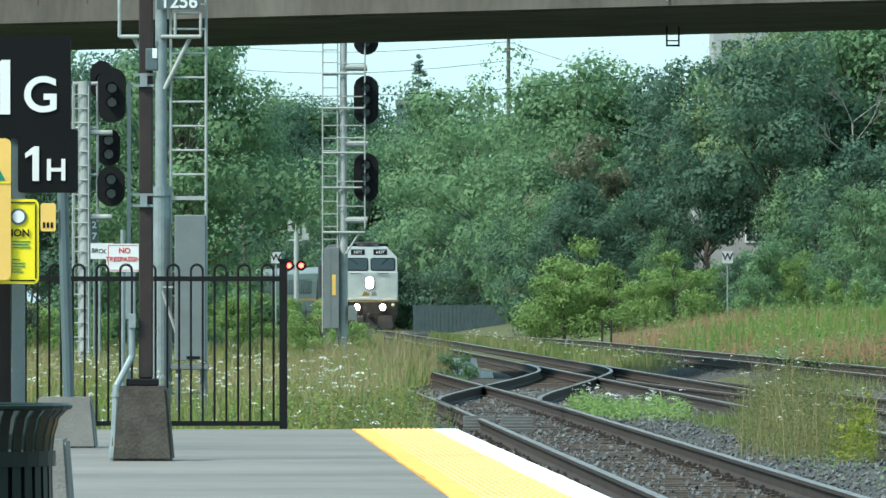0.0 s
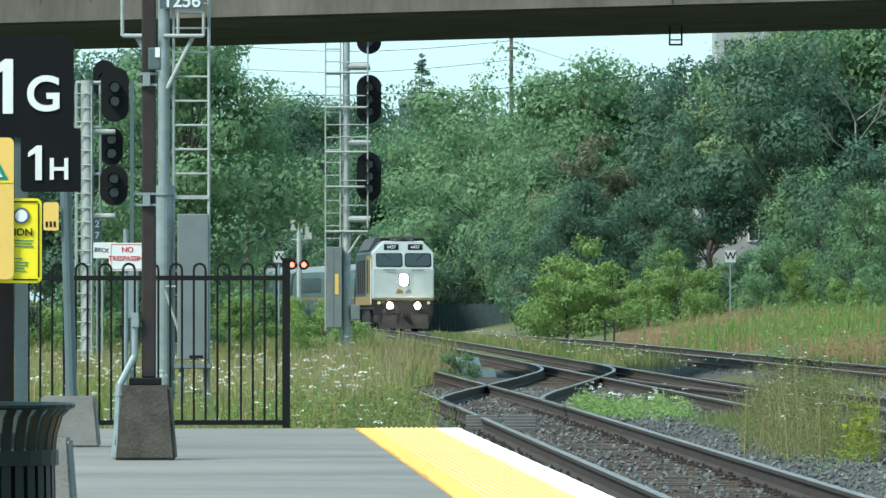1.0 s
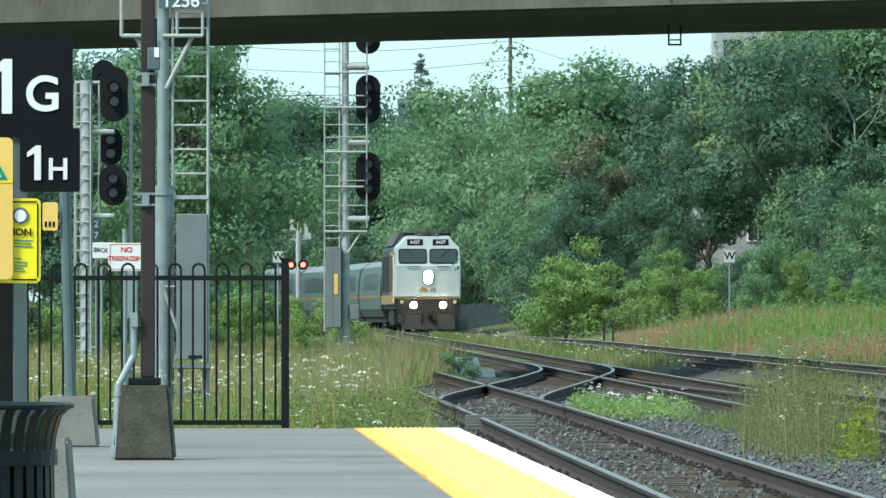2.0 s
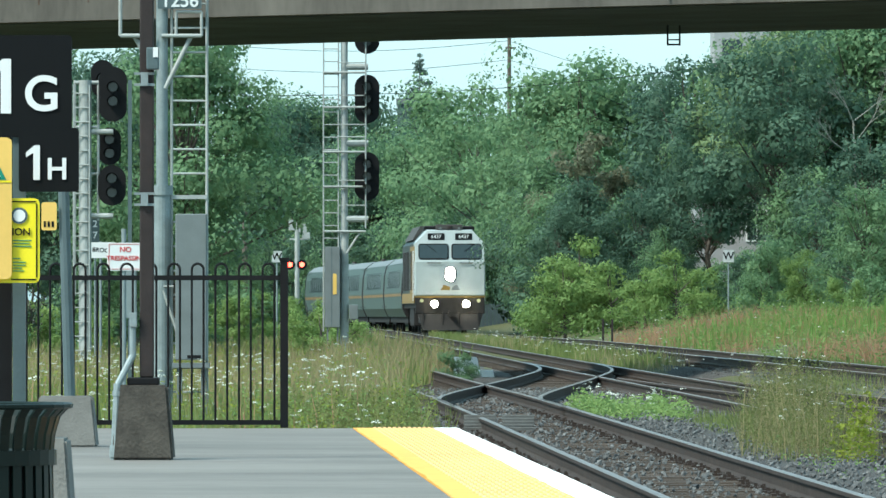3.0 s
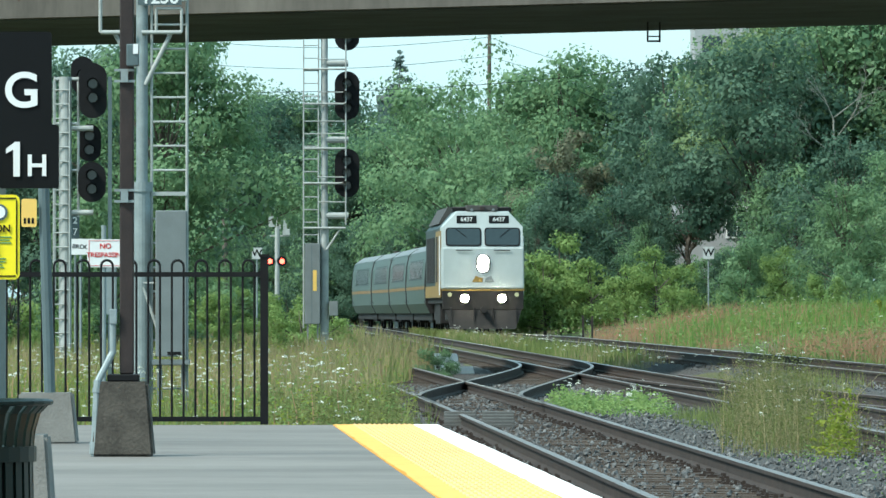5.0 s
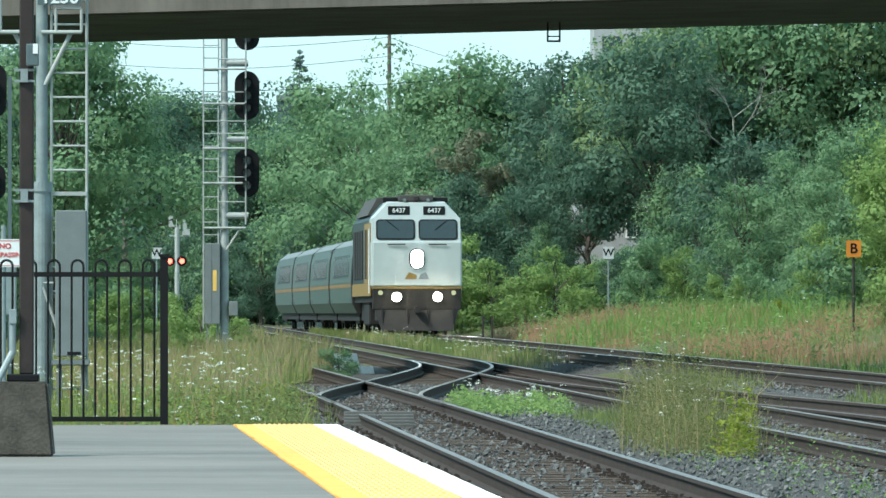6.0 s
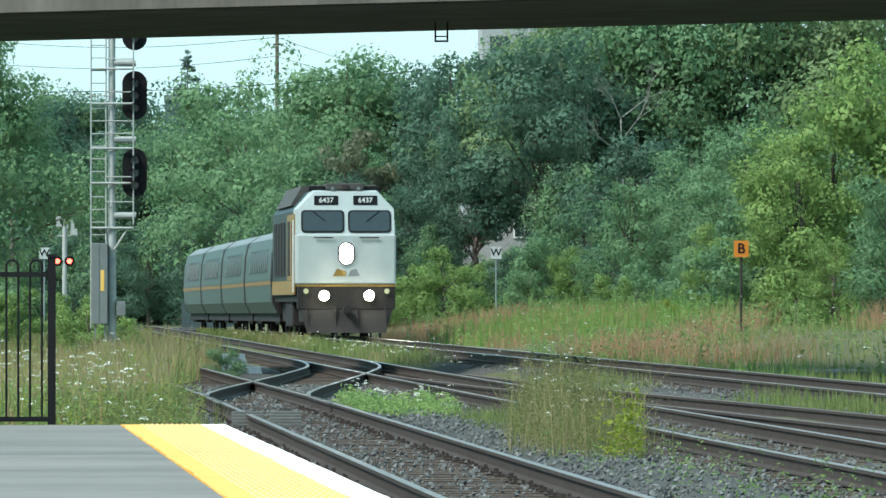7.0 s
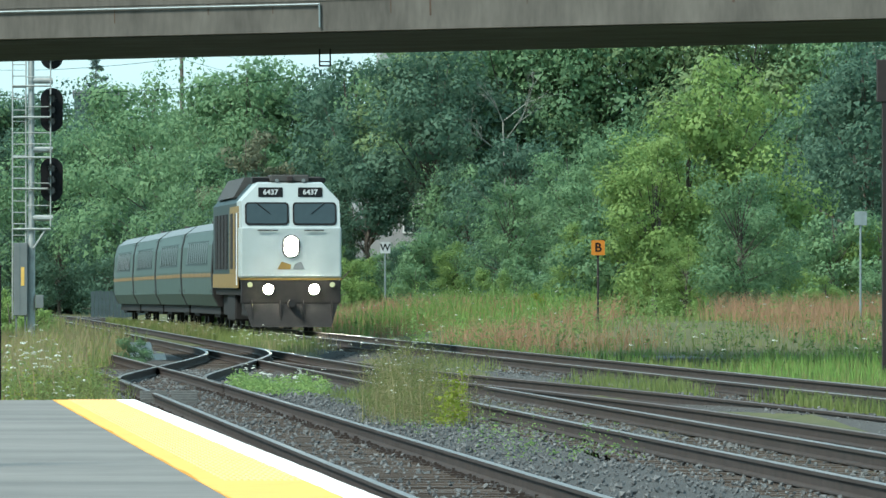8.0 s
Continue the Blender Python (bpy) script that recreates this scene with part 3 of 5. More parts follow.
def blades(name, xy, h0, h1, width, material, label, lean=0.3):
    x, y = xy
    n = len(x)
    z = gh(x, y) - 0.02
    h = h0 + (h1 - h0) * RND.random(n) ** 1.4
    a, b = RND.random(n) * 6.283, RND.random(n) * 6.283
    w = width * (0.5 + RND.random(n))
    ux, uy = np.cos(a) * w / 2, np.sin(a) * w / 2
    lx, ly = np.cos(b) * lean * h * RND.random(n), np.sin(b) * lean * h * RND.random(n)
    base = np.stack([x, y, z], 1)
    side = np.stack([ux, uy, 0 * x], 1)
    mid = base + np.stack([lx * 0.3, ly * 0.3, h * 0.6], 1)
    tip = base + np.stack([lx, ly, h], 1)
    vs = np.stack([base - side, base + side, mid + side * 0.8, mid - side * 0.8, tip + side * 0.15, tip - side * 0.15], 1).reshape(-1, 3)
    i = np.arange(n)[:, None] * 6
    fs = np.concatenate([i + np.array([[0, 1, 2, 3]]), i + np.array([[3, 2, 4, 5]])])
    return tagged(from_arrays(name, vs, fs, material), label, "grass", kind="stuff")


def herbs(name, xy, h0, h1, leaves, size, material, label):
    """Leafy weeds: small leaves up a stem."""
    x, y = xy
    n = len(x)
    z = gh(x, y)
    h = h0 + (h1 - h0) * RND.random(n)
    k = np.repeat(np.arange(n), leaves)
    f = RND.random(n * leaves) ** 0.8
    pos = np.stack([x[k], y[k], z[k] + h[k] * f], 1) + RND.normal(size=(n * leaves, 3)) * np.array((0.06, 0.06, 0.02)) * (1.3 - f)[:, None]
    u = RND.normal(size=(n * leaves, 3))
    u[:, 2] *= 0.6
    u /= np.linalg.norm(u, axis=1)[:, None]
    v = np.cross(u, RND.normal(size=u.shape))
    v /= np.linalg.norm(v, axis=1)[:, None]
    s = size * (0.5 + RND.random(n * leaves))[:, None]
    vs = np.stack([pos - u * s, pos - v * s * 0.35, pos + u * s, pos + v * s * 0.35], 1).reshape(-1, 3)
    return tagged(from_arrays(name, vs, np.arange(len(vs)).reshape(-1, 4), material), label, "weeds", kind="stuff")


def umbels(name, xy, h0, h1, r0, r1):
    """Flat white flower heads of several florets on thin stems."""
    x, y = xy
    n = len(x)
    z = gh(x, y) + h0 + (h1 - h0) * RND.random(n)
    vs, fs = [], []
    for i in range(n):
        r = r0 + (r1 - r0) * RND.random()
        for _ in range(11):
            a, q = RND.random() * 6.283, RND.random() ** 0.5
            c = np.array((x[i] + math.cos(a) * q * r, y[i] + math.sin(a) * q * r, z[i] + 0.45 * r * (1 - q * q)))
            u = RND.normal(size=3) * np.array((1, 1, 0.5))
            v = np.cross(u, RND.normal(size=3))
            u, v, k = u / np.linalg.norm(u) * r * 0.24, v / np.linalg.norm(v) * r * 0.24, len(vs)
            vs += [tuple(c - u), tuple(c - v), tuple(c + u), tuple(c + v)]
            fs.append((k, k + 1, k + 2, k + 3))
    return tagged(from_arrays(name, vs, fs, M_FLOWER), "small white flower heads among the weeds", "flowers", kind="stuff")


def const(v):
    return lambda y: v


left_edge = lambda y: line_n(y) - 1.62 + max(0, y - 92) * 0.012 if y < 130 else line_s(y) - 2.6 if y < 200 else line_s(y) - 1.4 if y < 220 else line_a(y) - 1.4
blades("tall_grass", scatter(42000, 84, 160, const(-9), left_edge, 1.7), 0.25, 0.75, 0.015, M_GRASS, "tall green grass beside the platform end")
blades("dry_grass", scatter(30000, 110, 195, const(-9), left_edge, 5.1), 0.3, 0.95, 0.014, M_GRASS_DRY, "tall dry straw-coloured grass", 0.4)
herbs("weeds", scatter(4200, 84, 180, const(-9), left_edge, 2.9), 0.25, 0.85, 14, 0.024, M_LEAF_LIGHT, "leafy green weeds beside the fence")
herbs("pale_weeds", scatter(3500, 84, 180, const(-9), left_edge, 8.2), 0.3, 1.0, 14, 0.022, M_LEAF_YELLOW, "pale green flowering weeds")
umbels("flowers", scatter(760, 85, 150, const(-7), lambda y: left_edge(y) - 0.5, 15.5), 0.35, 1.05, 0.022, 0.055)
herbs("edge_weeds", scatter(520, 84, 104, lambda y: left_edge(y) - 2.4, left_edge, 4.6), 0.25, 0.75, 22, 0.024, M_LEAF_OLIVE, "dark leafy weeds at the ballast edge")
blades("dock_stems", scatter(260, 85, 140, const(-7), left_edge), 0.5, 0.95, 0.02, M_GRASS_RED, "brown seeding dock stems in the grass", 0.15)
blades("far_left_grass", scatter(14000, 180, 400, const(-22), left_edge), 0.3, 0.75, 0.03, M_GRASS, "green lineside grass")
blades("far_left_dry_grass", scatter(9000, 165, 330, const(-16), left_edge, 3.3), 0.3, 0.8, 0.03, M_GRASS_DRY, "dry lineside grass")
between = (lambda y: line_a(y) + 1.35, lambda y: line_m(y) - 1.35)
blades("strip_grass", scatter(9000, 185, 340, *between), 0.12, 0.4, 0.025, M_GRASS, "grass strip between two tracks")
blades("strip_dry_grass", scatter(4000, 180, 340, *between, 4.4), 0.15, 0.45, 0.02, M_GRASS_DRY, "dry grass between two tracks")
umbels("strip_flowers", scatter(110, 165, 300, *between), 0.25, 0.5, 0.03, 0.06)
blades("near_strip_grass", scatter(9000, 60, 150, lambda y: line_b(y) + 1.2, lambda y: line_m(y) - 1.2, 6.1), 0.08, 0.3, 0.012, M_GRASS, "sparse grass beside the siding")
right = (lambda y: line_m(y) + 1.5, const(40))
blades("verge_grass", scatter(34000, 110, 206, *right), 0.10, 0.38, 0.022, M_GRASS, "green verge grass beyond the tracks")
blades("verge_red_grass", scatter(36000, 232, 300, lambda y: line_m(y) + 3.2, const(30), 7.7), 0.25, 0.7, 0.013, M_GRASS_RED, "reddish dry grass on the verge", 0.9)
blades("near_red_grass", scatter(34000, 184, 214, lambda y: line_m(y) + 3.4, const(40), 7.7), 0.3, 0.85, 0.011, M_GRASS_RED, "reddish dry grass before the bushes", 0.9)
blades("lime_grass", scatter(24000, 130, 188, *right, 12.3), 0.2, 0.5, 0.018, M_GRASS_LUSH, "lush bright green grass in patches on the verge")
blades("lush_verge_grass", scatter(16000, 214, 262, lambda y: line_m(y) + 3.0, const(32), 21.4), 0.4, 1.0, 0.02, M_GRASS_LUSH, "tall lush grass before the bushes")
herbs("verge_weeds", scatter(4500, 170, 325, lambda y: line_m(y) + 2.5, const(32), 9.4), 0.3, 1.2, 16, 0.045, M_LEAF_LIGHT, "light green weeds on the verge")
umbels("verge_flowers", scatter(300, 130, 300, *right), 0.4, 1.0, 0.03, 0.06)
clump = (lambda y: 3.2 + (y - 84) * 0.03, lambda y: line_a(y) - 1.2)


def drift(n, y0, y1, left, right):
    """Plan points that thin out towards both sides of a strip."""
    y = y0 + (y1 - y0) * RND.random(n)
    lo, hi = np.array([left(v) for v in y]), np.array([right(v) for v in y])
    return (lo + hi) / 2 + (hi - lo) * 0.27 * RND.normal(size=n).clip(-2.2, 2.2), y


blades("clump_grass", drift(900, 84, 99, *clump), 0.3, 1.1, 0.006, M_GRASS_DRY, "straggly tall weeds between the tracks", 0.7)
blades("clump_green_grass", drift(700, 84, 100, *clump), 0.2, 0.9, 0.006, M_GRASS, "straggly green stems between the tracks", 0.7)
herbs("clump_weeds", drift(1000, 84, 99, *clump), 0.3, 1.15, 34, 0.014, M_LEAF_OLIVE, "fine-leaved weeds between the tracks")
umbels("clump_flowers", drift(50, 84, 99, *clump), 0.5, 1.1, 0.018, 0.036)
herbs("yellow_weed", scatter(36, 83.5, 84.5, const(4.0), const(4.45)), 0.3, 0.8, 22, 0.032, M_LEAF_YELLOW, "yellow-green weed on the ballast")
herbs("low_weed", scatter(420, 112, 124, lambda y: line_s(y) + 1.2, lambda y: line_s(y) + 2.6), 0.1, 0.35, 18, 0.03, M_LEAF_LIGHT, "low green weed beside the turnout")
umbels("low_weed_flowers", scatter(40, 114, 124, lambda y: line_s(y) + 1.3, lambda y: line_s(y) + 2.6), 0.3, 0.42, 0.03, 0.05)
blades("low_grass", scatter(1800, 100, 112, lambda y: line_n(y) + 2.1, lambda y: line_n(y) + 3.2), 0.08, 0.25, 0.01, M_GRASS, "low grass on the ballast")
herbs("sprout", scatter(160, 62, 84, lambda y: line_n(y) + 1.6, lambda y: line_a(y) - 1.1), 0.1, 0.4, 10, 0.02, M_LEAF_LIGHT, "small sprouts in the ballast")


# ---- platform furniture ----
def build_lamp_post():
    p = thing("platform_post", "dark brown steel post on a tapered concrete base", "post", pose(-2.45, 66.9, 0.155))
    bm = bmesh.new()
    vs = bmesh.ops.create_cone(bm, cap_ends=True, segments=4, radius1=0.36, radius2=0.285, depth=0.61, matrix=pose(0, 0, 0.305, 0, 0, 45))["verts"]
    bmesh.ops.bevel(bm, geom=[e for e in bm.edges], offset=0.02, segments=2, affect="EDGES")
    part("base", bm, M_CONCRETE_OLD, p, "weathered dark concrete base")
    boxes("shoe", M_BLACK, p, (-0.13, 0.13, -0.13, 0.13, 0.61, 0.67), bevel=0.01)
    boxes("shaft", M_BROWN_POLE, p, (-0.03, 0.085, -0.06, 0.06, 0.67, 5.6), bevel=0.012)
    rods("conduit", M_GALV, p, ((-0.23, -0.2, 0.0), (-0.205, -0.16, 0.62), 0.034), ((-0.205, -0.16, 0.61), (-0.085, -0.07, 0.85), 0.028), ((-0.085, -0.07, 0.84), (-0.085, -0.07, 1.15), 0.028), ((-0.23, -0.2, 0.02), (-0.227, -0.195, 0.12), 0.042), ((-0.208, -0.165, 0.52), (-0.206, -0.163, 0.56), 0.042))
    boxes("conduit_box", M_GALV, p, (-0.11, -0.05, -0.11, -0.04, 1.08, 1.2), bevel=0.006)
    for z in (2.07, 3.05):
        boxes("clamp", M_GALV, p, (-0.075, 0.095, -0.08, -0.06, z, z + 0.02), (-0.075, 0.095, -0.08, -0.06, z + 0.09, z + 0.11), (-0.02, 0.04, -0.1, -0.06, z, z + 0.11))
    boxes("control_box", M_POST_GREEN, p, (0.03, 0.13, -0.2, -0.06, 3.18, 3.36), bevel=0.01)
    boxes("plate", M_SIGN_WHITE, p, (0.085, 0.125, -0.21, -0.2, 3.28, 3.36))


build_lamp_post()


def tapered_block(name, x, y, w, d, h, label):
    bm = bmesh.new()
    vs = box(bm, -w / 2, w / 2, -d / 2, d / 2, 0, h)
    for v in bm.verts:
        if v.co.z > h / 2:
            v.co.x *= 0.84
            v.co.y *= 0.84
    bmesh.ops.bevel(bm, geom=bm.edges[:], offset=0.015, segments=2, affect="EDGES")
    b = part(name, bm, M_CONCRETE_BLOCK, None)
    b.matrix_basis = pose(x, y, 0.155)
    return tagged(b, label, "concrete block")


def rounded_plate(bm, x0, x1, z0, z1, y0, y1, r):
    pts = []
    for cx, cz, a0 in ((x1 - r, z1 - r, 0), (x0 + r, z1 - r, 90), (x0 + r, z0 + r, 180), (x1 - r, z0 + r, 270)):
        for k in range(5):
            a = radians(a0 + k * 22.5)
            pts.append((cx + r * math.cos(a), cz + r * math.sin(a)))
    prism(bm, pts, y0, y1)


def plate(name, material, parent, x0, x1, z0, z1, y, thick=0.01, r=0.02, label=""):
    bm = bmesh.new()
    rounded_plate(bm, x0, x1, z0, z1, y - thick, y, r)
    return part(name, bm, material, parent, label)


UP = pose(0, 0, 0, 90)
tapered_block("concrete_block", -2.28 - 1.07, 72.8, 0.56, 0.5, 0.45, "grey precast concrete sign base on the platform")
tapered_block("concrete_block", -2.27, 45.0, 0.5, 0.6, 0.55, "grey precast concrete sign base beside the bin")


def figure_one(name, parent, x, z, h, y):
    """The figure 1 with its flag, as a raised shape."""
    bm = bmesh.new()
    w = h * 0.19
    prism(bm, [(x, z), (x + w, z), (x + w, z + h), (x + w * 0.2, z + h), (x - w * 1.1, z + h * 0.8), (x - w * 1.1, z + h * 0.66), (x, z + h * 0.78)], y - 0.006, y)
    part(name, bm, M_SIGN_WHITE, parent)


def build_sign_posts():
    s = thing("platform_sign", "black car position sign with white letters on a steel post", "sign", pose(-2.43, 45.0, 0.155))
    boxes("post", M_POST_GREEN, s, (0.065, 0.135, -0.03, 0.03, 0.5, 2.3))
    boxes("back_post", M_BLACK, s, (-0.10, 0.055, 0.05, 0.12, 0.0, 2.3))
    g = plate("upper_board", M_SIGN_BLACK, s, -0.16, 0.39, 2.20, 2.76, -0.04)
    figure_one("figure", g, -0.155 + 0.155, 2.33, 0.30, -0.05)
    writing("letter", "G", 0.27, M_SIGN_WHITE, g, pose(0.225, -0.055, 2.43, 90))
    h = plate("lower_board", M_SIGN_BLACK, s, 0.10, 0.43, 1.90, 2.25, -0.056)
    figure_one("figure", h, 0.18, 1.965, 0.19, -0.07)
    writing("letter", "H", 0.165, M_SIGN_WHITE, h, pose(0.31, -0.07, 2.02, 90))
    w = thing("warning_sign", "yellow warning sign with a green and white symbol", "sign", pose(-2.43, 44.5, 0.155))
    boxes("post", M_POST_GREEN, w, (-0.28, -0.2, 0.035, 0.08, 0.0, 2.15))
    u = plate("panel", M_SIGN_AMBER, w, -0.5, 0.085, 1.42, 2.19, 0.0, r=0.03)
    bm = bmesh.new()
    prism(bm, [(-0.10, 1.96), (0.055, 1.96), (-0.03, 2.12)], -0.016, -0.011)
    part("green_symbol", bm, M_GREEN_SIGN, u)
    bm = bmesh.new()
    prism(bm, [(-0.05, 1.975), (0.025, 1.975), (-0.02, 2.05)], -0.02, -0.017)
    part("white_symbol", bm, M_SIGN_WHITE, u)
    boxes("seam", M_SIGN_YELLOW, u, (-0.5, 0.083, -0.0145, -0.011, 1.945, 1.955))
    l = plate("lower_panel", M_SIGN_YELLOW, w, -0.35, 0.235, 1.40, 1.86, 0.03, r=0.03)
    boxes("border", M_SIGN_BLACK, l, (0.215, 0.222, 0.015, 0.0185, 1.43, 1.83), (0.08, 0.215, 0.015, 0.0185, 1.838, 1.845), (0.08, 0.215, 0.015, 0.0185, 1.415, 1.422))
    bm = bmesh.new()
    rod(bm, (0.125, 0.0185, 1.765), (0.125, 0.012, 1.765), 0.045, n=20)
    part("emblem", bm, M_POST_GREEN, l)
    bm = bmesh.new()
    rod(bm, (0.125, 0.0115, 1.765), (0.125, 0.009, 1.765), 0.033, n=20)
    part("emblem_face", bm, M_SIGN_WHITE, l)
    writing("heading", "ION", 0.055, M_SIGN_BLACK, l, pose(0.135, 0.013, 1.675, 90), 0.002)
    for q, z in ((0.1, 1.628), (0.09, 1.612), (0.1, 1.596), (0.04, 1.53), (0.07, 1.51), (0.07, 1.494), (0.05, 1.478), (0.06, 1.462)):
        boxes("text_bar", M_GREEN_SIGN, l, (0.09, 0.09 + q, 0.015, 0.0185, z, z + 0.005))
    o = thing("line_sign", "small orange station sign on a grey-green post", "sign", pose(-3.35, 72.8, 0.155))
    rods("post", M_POST_GREEN, o, ((0.03, 0, 0.4), (-0.03, 0, 2.4), 0.05))
    q = plate("panel", M_SIGN_AMBER, o, -0.22, -0.085, 1.92, 2.17, -0.06)
    boxes("logo_bar", M_SIGN_BLACK, q, *[(-0.2 + k * 0.035, -0.18 + k * 0.035, -0.074, -0.0705, 1.95, 2.0) for k in range(3)])


build_sign_posts()


def build_bin():
    b = thing("litter_bin", "dark green slatted metal litter bin with a flared rim", "litter bin", pose(-1.86, 32.3, 0.155))
    bm = bmesh.new()
    rod(bm, (0, 0, 0.03), (0, 0, 0.70), 0.27, n=28)
    part("liner", bm, M_BLACK, b)
    for z in (0.05, 0.66):
        bm = bmesh.new()
        rod(bm, (0, 0, z), (0, 0, z + 0.06), 0.335, n=32)
        part("band", bm, M_BIN, b)
    bm = bmesh.new()
    prof = [(0.315, 0.04), (0.325, 0.4), (0.32, 0.68), (0.33, 0.78), (0.35, 0.85), (0.385, 0.885)]
    for (r0, z0), (r1, z1) in zip(prof[:-1], prof[1:]):
        vs = [bm.verts.new(v) for v in ((r0, -0.02, z0), (r0, 0.02, z0), (r1, 0.02, z1), (r1, -0.02, z1))]
        f = bm.faces.new(vs)
        r = bmesh.ops.extrude_face_region(bm, geom=[f])
        bmesh.ops.translate(bm, vec=(-0.012, 0, 0), verts=[v for v in r["geom"] if isinstance(v, bmesh.types.BMVert)])
    slat = part("slat", bm, M_BIN, b)
    for k in range(1, 34):
        o = new("slat", slat.data)
        o.parent = b
        o.rotation_euler.z = k * 2 * math.pi / 34
    bm = bmesh.new()
    ring = [(0.39 * math.cos(a), 0.39 * math.sin(a), 0.893) for a in np.linspace(0, 2 * math.pi, 33)]
    for p, q in zip(ring[:-1], ring[1:]):
        rod(bm, p, q, 0.012, n=6)
    part("rim", bm, M_BIN, b)


build_bin()


# ---- signals ----
def signal_head(name, parent, x, y, z, w, h, lamps=3):
    """A dark oval target with hooded lamps, facing the platform."""
    bm = bmesh.new()
    pts = [(w / 2 * math.cos(a), (h - w) / 2 * (1 if math.sin(a) >= 0 else -1) + w / 2 * math.sin(a)) for a in np.linspace(0, 2 * math.pi, 33)[:-1]]
    prism(bm, [(x + px, z + pz) for px, pz in pts], y, y + 0.02)
    t = part(name, bm, M_BLACK, parent)
    boxes("lamp_case", M_BLACK, t, (x - 0.12, x + 0.12, y + 0.021, y + 0.3, z - h * 0.36, z + h * 0.36), bevel=0.02)
    for k in range(lamps):
        zc = z + (k - (lamps - 1) / 2) * 0.30
        bm = bmesh.new()
        ang = np.linspace(radians(-40), radians(220), 13)
        ring = [(x + 0.12 * math.cos(a), zc + 0.12 * math.sin(a)) for a in ang]
        for (a0, c0), (a1, c1) in zip(ring[:-1], ring[1:]):
            vs = [bm.verts.new(v) for v in ((a0, y, c0), (a1, y, c1), (a1, y - 0.24, c1), (a0, y - 0.24, c0))]
            bm.faces.new(vs)
        part("hood", bm, M_BLACK, t)
        bm = bmesh.new()
        rod(bm, (x, y, zc), (x, y - 0.02, zc), 0.1, n=18)
        part("lens", bm, M_LENS, t, "dark grey unlit lens")
    return t


M_LENS = mat("unlit lens", (0.06, 0.07, 0.07), 0.2, vary=0.1, spec=0.8)


def ladder(parent, x0, x1, y, z0, z1, pitch, r=0.02, m=None):
    m = m or M_GALV_PALE
    rods("ladder_rail", m, parent, ((x0, y, z0), (x0, y, z1), r))
    rods("ladder_rail", m, parent, ((x1, y, z0), (x1, y, z1), r))
    bm = bmesh.new()
    rod(bm, (x0, y, 0), (x1, y, 0), 0.014, n=6)
    o = part("rung", bm, m, parent)
    z = z0 + 0.12
    o.location.z = z
    while z < z1 - pitch:
        z += pitch
        c = new("rung", o.data)
        c.parent = parent
        c.location.z = z


def build_near_mast():
    s = thing("signal_mast", "galvanised signal mast with ladder beside the platform end", "signal mast", pose(-3.54, 103, -0.33))
    rods("mast", M_GALV, s, ((0, 0, 0), (0, 0, 3.2), 0.115), ((0, 0, 3.2), (0.0, 0, 7), 0.075), ((0, 0, 3.1), (0, 0, 3.22), 0.135), n=18)
    ladder(s, 0.12, 0.565, 0.0, 0.2, 7.0, 0.305)
    boxes("bright_rung", M_GALV_PALE, s, (0.12, 0.565, -0.03, 0.0, 3.05, 3.1))
    rods("brace", M_GALV_PALE, s, ((0.04, -0.05, 4.44), (0.38, -0.05, 5.12), 0.028), ((-0.1, -0.05, 4.65), (-0.35, -0.05, 5.1), 0.028))
    rods("cage", M_GALV_PALE, s, ((-0.52, -0.1, 5.1), (-0.52, -0.1, 7), 0.024), ((-0.52, -0.1, 5.1), (-0.1, -0.1, 5.1), 0.028), ((0.0, -0.1, 5.1), (0.5, -0.1, 5.1), 0.026), ((0.18, -0.1, 5.1), (0.18, -0.1, 5.4), 0.02), ((0.5, -0.1, 5.1), (0.5, -0.1, 5.4), 0.02), ((0.18, -0.1, 5.4), (0.5, -0.1, 5.4), 0.02))
    p = plate("number_plate", M_POST_GREEN, s, -0.05, 0.5, 5.44, 5.75, -0.13, r=0.01)
    writing("number", "1256", 0.235, M_SIGN_WHITE, p, pose(0.23, -0.145, 5.535, 90), 0.003)
    c = boxes("cabinet", M_CABINET, s, (0.18, 0.57, -0.35, -0.05, 1.03, 2.86), bevel=0.012, label="tall grey steel equipment cabinet")
    boxes("cabinet_foot", M_CABINET, s, (0.14, 0.6, -0.4, 0.1, 0.93, 0.99), (0.2, 0.26, -0.3, -0.1, 0.0, 0.93), (0.5, 0.56, -0.3, -0.1, 0.0, 0.93))
    boxes("latch", M_BLACK, c, (0.33, 0.5, -0.356, -0.351, 1.05, 1.09))
    rods("stay", M_GALV_PALE, s, ((0.02, -0.1, 1.9), (0.22, -0.1, 1.3), 0.02), ((0.02, -0.1, 1.95), (0.15, -0.1, 1.95), 0.015))
    boxes("conduit_box", M_GALV, s, (-0.5, -0.32, -0.1, 0.1, 1.55, 2.2), bevel=0.01)


build_near_mast()


